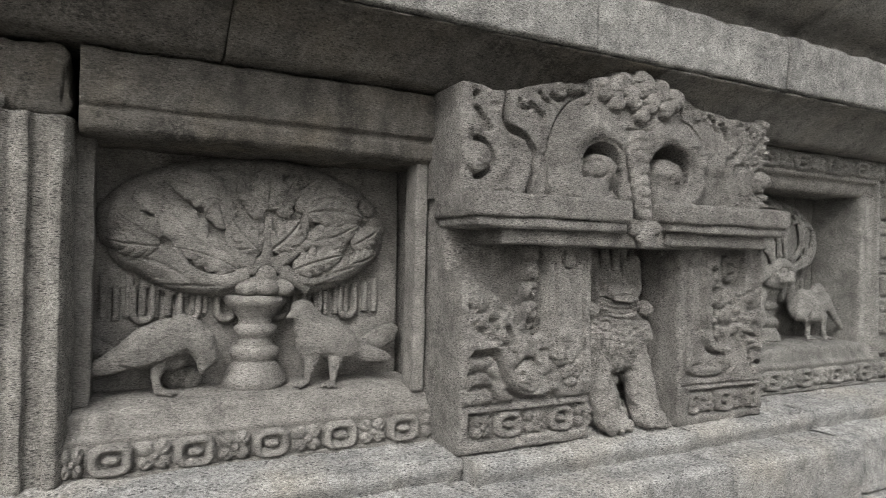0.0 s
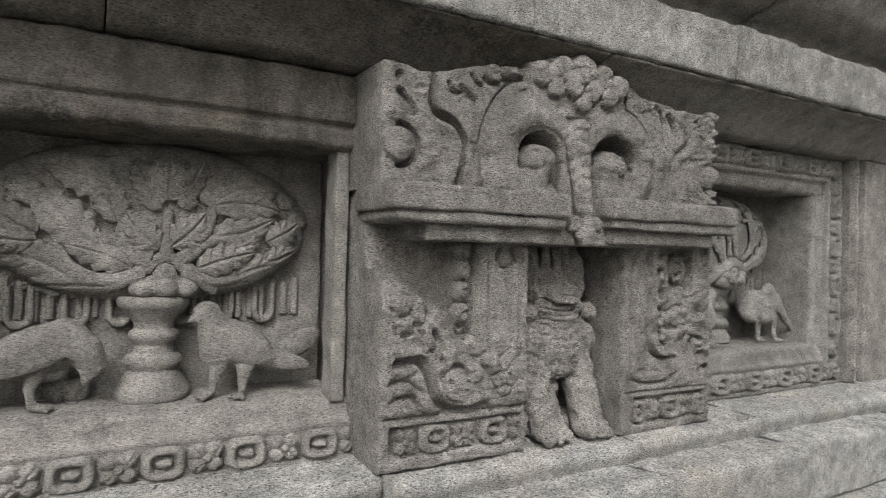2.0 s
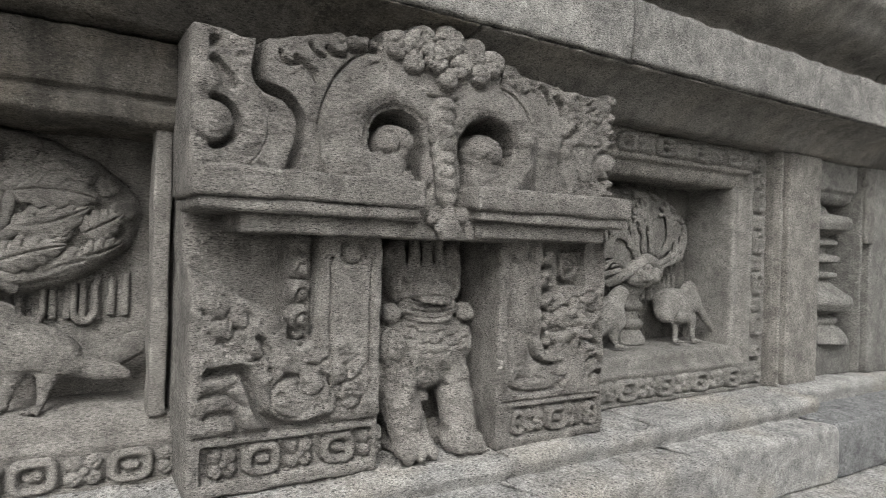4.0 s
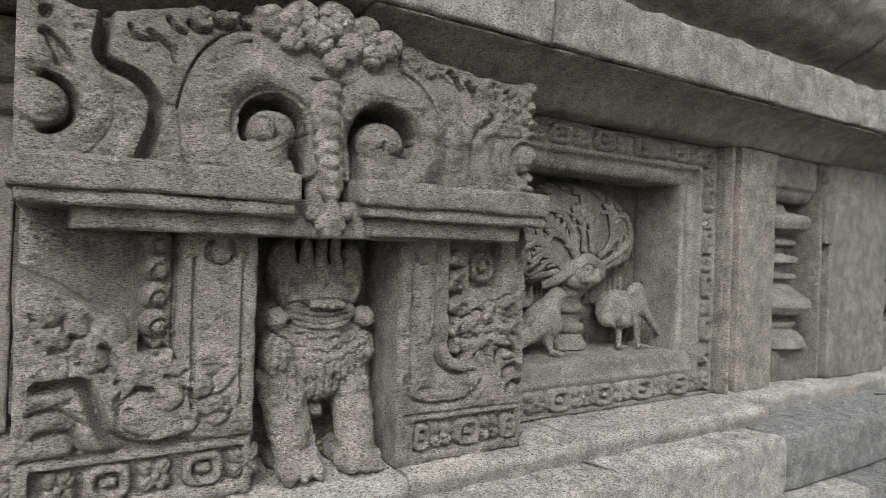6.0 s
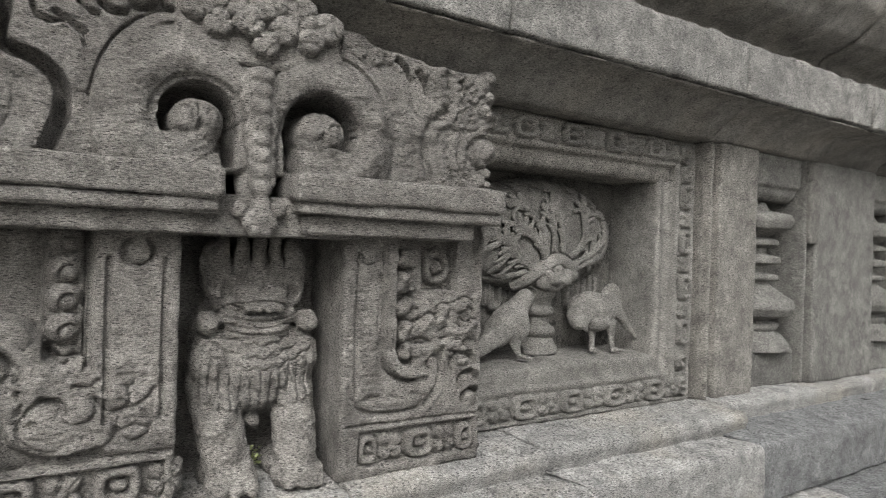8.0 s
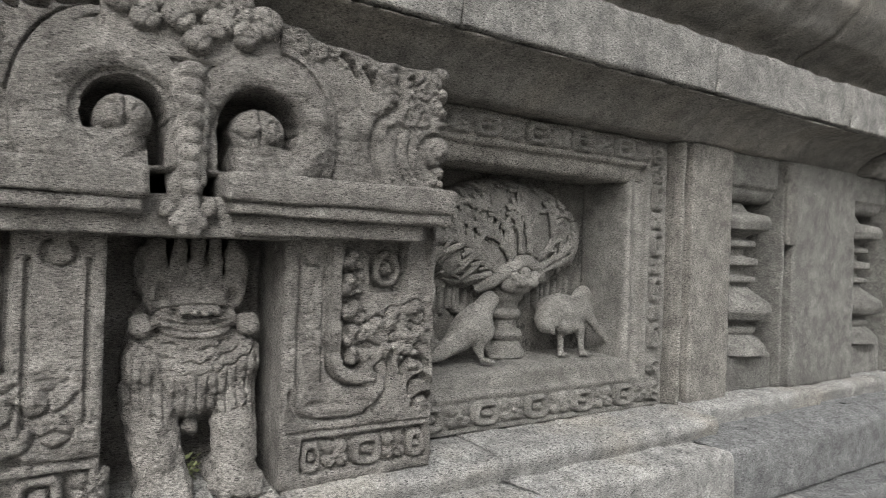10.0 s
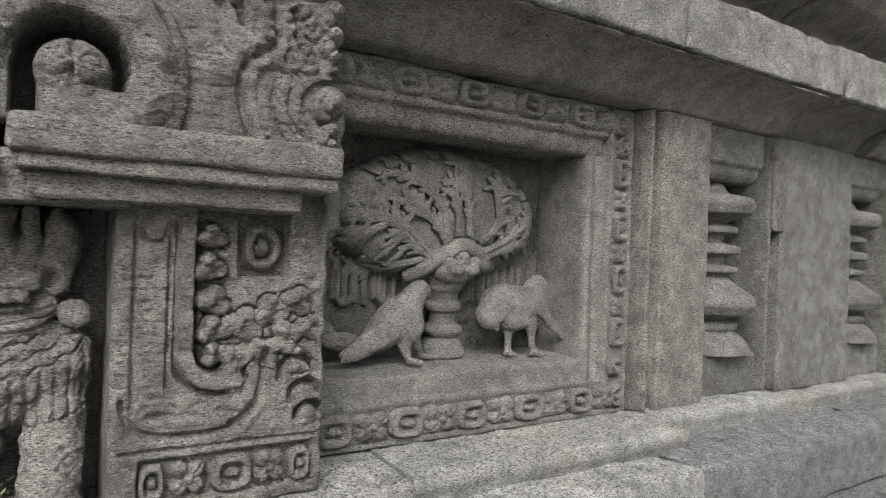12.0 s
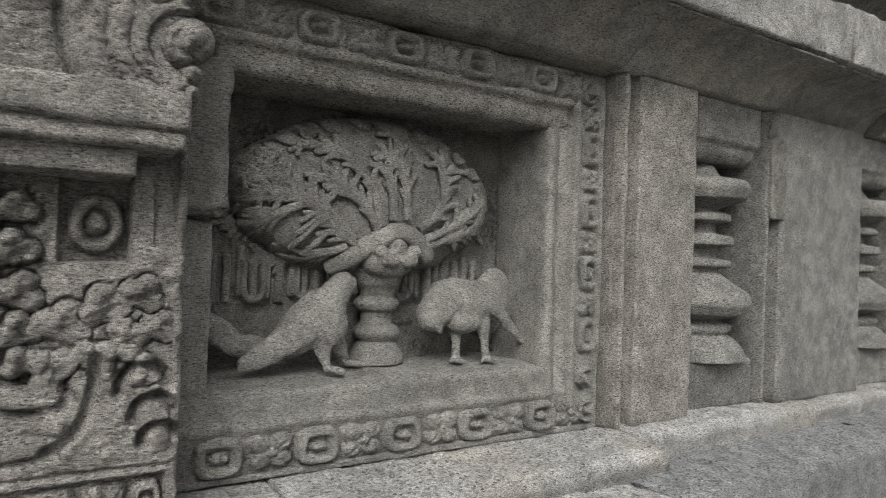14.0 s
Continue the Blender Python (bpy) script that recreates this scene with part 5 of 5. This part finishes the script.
def twig(stem, tips):
    """A branch that ends in a spread of finger-like leaves."""
    i = len(boss.children)
    part("branch", carved_branch(at, stem, 0.0125, 0.0070, seed=20 + i, sides=10), PANEL_EAST, boss)
    p = curve(stem, 3)
    for k, (tx, tz) in enumerate(tips):
        gap = [math.hypot(q[0] - tx, q[1] - tz) for q in p]
        j = max(2, gap.index(min(gap)) - 5)
        q, ahead = p[j], p[min(j + 3, len(p) - 1)]
        ln = 0.42 * math.hypot(tx - q[0], tz - q[1])
        d = math.hypot(ahead[0] - q[0], ahead[1] - q[1]) + 1e-6
        mid = (q[0] + ln * (ahead[0] - q[0]) / d, q[1] + ln * (ahead[1] - q[1]) / d)
        part("leaf", carved_branch(at, [tuple(q), mid, (0.3 * mid[0] + 0.7 * tx, 0.3 * mid[1] + 0.7 * tz), (tx, tz)], 0.0122, 0.0060, seed=i * 7 + k, sides=8), PANEL_EAST, boss)
    for k in range(14):
        j = int((0.24 + 0.052 * k) * (len(p) - 1))
        q, back = p[j], p[j - 2]
        an = math.atan2(q[1] - back[1], q[0] - back[0])
        side = -1 if k % 2 else 1
        ln = fingers.uniform(0.040, 0.072)
        a1, a2 = an + side * radians(14), an + side * radians(fingers.uniform(28, 48))
        part("leaf", carved_branch(at, [tuple(q), (q[0] + 0.5 * ln * math.cos(a1), q[1] + 0.5 * ln * math.sin(a1)), (q[0] + 0.5 * ln * math.cos(a1) + 0.6 * ln * math.cos(a2), q[1] + 0.5 * ln * math.sin(a1) + 0.6 * ln * math.sin(a2))],
                                   0.0120, 0.0055, seed=i * 9 + k, sides=7), PANEL_EAST, boss)


twig([(2.785, 1.181), (2.72, 1.244), (2.66, 1.267), (2.624, 1.283), (2.55, 1.289)], [(2.546, 1.234), (2.551, 1.314), (2.571, 1.342), (2.611, 1.363), (2.578, 1.24)])
twig([(2.803, 1.161), (2.743, 1.194), (2.698, 1.237), (2.676, 1.268)], [(2.642, 1.219), (2.656, 1.261), (2.687, 1.275), (2.637, 1.187), (2.629, 1.149), (2.665, 1.138), (2.7, 1.273)])
twig([(2.853, 1.202), (2.819, 1.266), (2.767, 1.302), (2.71, 1.334)], [(2.702, 1.3), (2.707, 1.28), (2.729, 1.355), (2.758, 1.362), (2.792, 1.356), (2.7, 1.258)])
twig([(2.859, 1.218), (2.836, 1.318), (2.781, 1.375), (2.735, 1.404), (2.635, 1.415)], [(2.63, 1.38), (2.69, 1.436), (2.725, 1.447), (2.696, 1.371), (2.773, 1.42)])
twig([(2.896, 1.235), (2.891, 1.322), (2.867, 1.372), (2.902, 1.419), (2.901, 1.446)], [(2.843, 1.467), (2.936, 1.472), (2.899, 1.48), (2.82, 1.379)])
twig([(2.938, 1.238), (2.934, 1.334), (2.899, 1.387), (2.877, 1.399)], [(2.939, 1.402), (2.865, 1.356)])
twig([(2.976, 1.215), (3.045, 1.256), (3.058, 1.335), (3.049, 1.406)], [(3.006, 1.43), (3.052, 1.451), (3.102, 1.394), (3.111, 1.373), (3.108, 1.344), (2.988, 1.394), (3.168, 1.39)])
twig([(3.0, 1.189), (3.096, 1.226), (3.156, 1.266), (3.193, 1.299)], [(3.167, 1.327), (3.209, 1.321), (3.144, 1.313), (3.098, 1.283), (3.237, 1.279), (3.23, 1.249), (3.244, 1.324)])
twig([(3.004, 1.167), (3.088, 1.195), (3.158, 1.215), (3.222, 1.221)], [(3.177, 1.178), (3.223, 1.193), (3.119, 1.162), (3.204, 1.231)])
twig([(2.769, 1.16), (2.705, 1.139), (2.643, 1.12), (2.582, 1.13)], [(2.596, 1.162), (2.56, 1.129)])
twig([(2.638, 1.259), (2.578, 1.23), (2.536, 1.205), (2.496, 1.215)], [(2.506, 1.254), (2.497, 1.173), (2.487, 1.189)])
twig([(2.613, 1.308), (2.56, 1.335), (2.517, 1.328)], [(2.516, 1.362), (2.515, 1.294)])
r = random.Random(5)
# clumps of leaves round the rim
for i in range(30):
    an = radians(-160 + 360 * i / 30 + r.uniform(-4, 4))
    if -150 < math.degrees(an) % 360 - 360 < -30:
        continue
    bx, bz = A[0] + 0.80 * A[3] * math.cos(an), A[2] + 0.80 * A[5] * math.sin(an)
    for dd in (-24, 10):
        a2 = an + radians(dd + r.uniform(-6, 6))
        part("leaf", carved_leaf(at, bx, bz, bx + 0.070 * math.cos(a2), bz + 0.050 * math.sin(a2), 0.0115, h=0.020, lobes=1, notch=0.0, seed=i + dd, ns=9, nw=7), PANEL_EAST, boss)
part("arch", carved_branch(at, [(2.746, 1.109), (2.80, 1.145), (2.852, 1.179), (2.915, 1.212), (2.975, 1.185), (3.013, 1.142)], 0.029, 0.025, seed=19), PANEL_EAST, boss)
melt("lotus", [((2.905, 1.975, 1.160), (0.026, 0.03, 0.026)), ((2.875, 1.96, 1.128), (0.028, 0.03, 0.022)), ((2.93, 1.96, 1.128), (0.028, 0.03, 0.022)), ((2.855, 1.975, 1.15), (0.02, 0.03, 0.02)), ((2.955, 1.975, 1.15), (0.02, 0.03, 0.02)), ((2.89, 2.0, 1.12), (0.075, 0.05, 0.04))],
     PANEL_EAST, tree, voxel=0.004, smooth=1, seed=82)
part("vase", lathe([(0.02, 0.842), (0.078, 0.845), (0.076, 0.868), (0.060, 0.895), (0.048, 0.906), (0.060, 0.914), (0.068, 0.928), (0.060, 0.944), (0.044, 0.952), (0.042, 0.985), (0.058, 0.993), (0.064, 1.008), (0.056, 1.020),
                    (0.046, 1.026), (0.050, 1.048), (0.064, 1.062), (0.068, 1.078), (0.076, 1.088), (0.078, 1.108), (0.02, 1.112)], 2.892, 2.062, seg=44, seed=83, fine=0.004), PANEL_EAST, tree)
for k in range(24):
    x = 2.46 + 0.034 * k
    if 2.83 < x < 2.95:
        continue
    ornament("tassel", TASSEL_EAST, tree, x, 2.120, 1.078 + r.uniform(-0.012, 0.012), sx=0.9, sz=r.uniform(0.9, 1.15))
for x in (2.56, 2.70, 2.80, 2.99, 3.10):
    ornament("garland", SWAG_EAST, tree, x, 2.112, 1.06, sx=1.0, sz=1.1)


# ---- the stone birds ----
def feathers(P, N):
    out = np.zeros(P.shape)
    out -= N * (0.0012 * step_up(vnoise(P * [0.8, 1, 1.3], 95, 5), 0.3) + 0.0008 * fbm(P, 50, 6))[:, None]
    return out


def bird(name, blobs, legs, label, seed):
    b = list(blobs)
    for hip, knee, foot, way in legs:
        b.append((hip, 0.026, knee, 0.0145))
        b.append((knee, 0.0145, foot, 0.0115))
        for da in (-28, 0, 28):
            a = radians(way + da)
            tip = (foot[0] + 0.042 * math.cos(a), foot[1] + 0.042 * math.sin(a), foot[2] - 0.006)
            b.append((foot, 0.0095, tip, 0.0065))
    ob = melt(name, b, PANEL if seed < 93 else PANEL_EAST, None, voxel=0.0034, smooth=2, amp=0.0016, seed=seed, carve=feathers)
    return tagged(ob, label, "statue", group="carved birds")


F1, F2 = 0.818, 0.858
bird("bird_statue", [((0.292, 2.005, 0.950), (0.122, 0.060, 0.062), (0, -20, 0)), ((0.345, 2.0, 0.978), 0.052, (0.394, 1.990, 0.945), 0.044), ((0.394, 1.990, 0.945), 0.044, (0.412, 1.985, 0.906), 0.032), ((0.405, 1.980, 0.898), 0.024, (0.396, 1.975, 0.868), 0.009),
                     ((0.23, 2.005, 0.925), 0.046, (0.130, 2.01, 0.890), 0.016), ((0.19, 1.985, 0.908), (0.090, 0.016, 0.030), (0, -18, 0)), ((0.130, 2.075, 0.930), (0.065, 0.04, 0.026), (0, 26, 0)), ((0.28, 1.962, 0.945), (0.105, 0.018, 0.044), (0, -20, 0)), ((0.315, 2.02, 0.905), (0.050, 0.03, 0.036)),
                     ((0.375, 2.09, 0.83), (0.035, 0.03, 0.035)), ((0.33, 2.09, 0.845), (0.03, 0.03, 0.045))],
     [((0.288, 1.995, 0.895), (0.277, 1.992, 0.860), (0.285, 1.985, F1), -15)], "stone bird with lowered head pecking beside the vase", 91)
bird("bird_statue", [((0.760, 1.99, 0.948), (0.114, 0.058, 0.062), (0, 26, 0)), ((0.712, 1.99, 0.985), 0.050, (0.688, 1.985, 1.020), 0.038), ((0.680, 1.982, 1.034), (0.038, 0.034, 0.033)), ((0.662, 1.978, 1.030), 0.018, (0.636, 1.975, 1.016), 0.008),
                     ((0.82, 1.99, 0.918), 0.040, (0.93, 1.995, 0.892), 0.014), ((0.850, 1.958, 0.905), (0.120, 0.015, 0.028), (0, 14, 0)), ((0.945, 2.04, 0.928), (0.085, 0.024, 0.036), (0, -28, 0)), ((0.86, 2.03, 0.905), (0.06, 0.03, 0.028)), ((0.775, 1.946, 0.945), (0.092, 0.018, 0.044), (0, 26, 0)), ((0.712, 1.985, 0.932), (0.052, 0.048, 0.052))],
     [((0.712, 1.975, 0.895), (0.702, 1.972, 0.858), (0.694, 1.972, F1), 205), ((0.782, 1.965, 0.885), (0.774, 1.958, 0.850), (0.768, 1.945, F1), 235)], "stone bird standing upright with a swept tail", 92)
bird("bird_statue", [((2.672, 1.985, 0.972), (0.122, 0.058, 0.058), (0, -42, 0)), ((2.725, 1.985, 1.02), 0.046, (2.752, 1.982, 1.058), 0.034), ((2.757, 1.982, 1.064), (0.036, 0.034, 0.032)), ((2.772, 1.985, 1.058), 0.018, (2.794, 1.99, 1.046), 0.009),
                     ((2.63, 1.98, 0.938), 0.042, (2.50, 1.955, 0.882), 0.012), ((2.605, 1.945, 0.930), (0.135, 0.016, 0.034), (0, -28, 0)), ((2.462, 2.06, 0.945), (0.085, 0.024, 0.034), (0, 34, 0)), ((2.53, 2.04, 0.908), (0.06, 0.03, 0.030)), ((2.710, 1.972, 0.966), (0.056, 0.050, 0.068))],
     [((2.698, 1.965, 0.915), (2.702, 1.955, 0.882), (2.706, 1.945, F2), -20), ((2.748, 2.0, 0.915), (2.770, 2.0, 0.882), (2.785, 2.005, F2), -10)], "stone bird seen from behind with folded wings", 93)
bird("bird_statue", [((3.130, 2.01, 1.004), (0.118, 0.076, 0.078), (0, 8, 0)), ((3.070, 1.995, 1.012), 0.062, (3.018, 1.975, 0.985), 0.046), ((3.014, 1.962, 0.970), (0.042, 0.036, 0.036)), ((3.020, 1.945, 0.958), 0.018, (3.020, 1.930, 0.940), 0.008), ((3.165, 2.0, 1.01), (0.070, 0.066, 0.066)),
                     ((3.185, 1.955, 1.030), (0.060, 0.020, 0.042), (0, 42, 0)), ((3.20, 1.955, 1.020), 0.026, (3.270, 1.958, 0.950), 0.018), ((3.270, 1.958, 0.950), 0.018, (3.352, 1.962, 0.880), 0.007), ((3.20, 2.03, 0.99), 0.045, (3.26, 2.045, 1.0), 0.034), ((3.278, 2.050, 1.030), (0.066, 0.024, 0.084), (0, 8, 0)), ((3.275, 2.05, 0.97), (0.045, 0.022, 0.06)), ((3.12, 1.975, 0.965), (0.066, 0.050, 0.040))],
     [((3.100, 1.985, 0.955), (3.108, 1.985, 0.91), (3.110, 1.985, F2), 245), ((3.185, 1.965, 0.955), (3.192, 1.962, 0.91), (3.196, 1.958, F2), 250)], "stone bird bending its head with a drooping wing", 94)
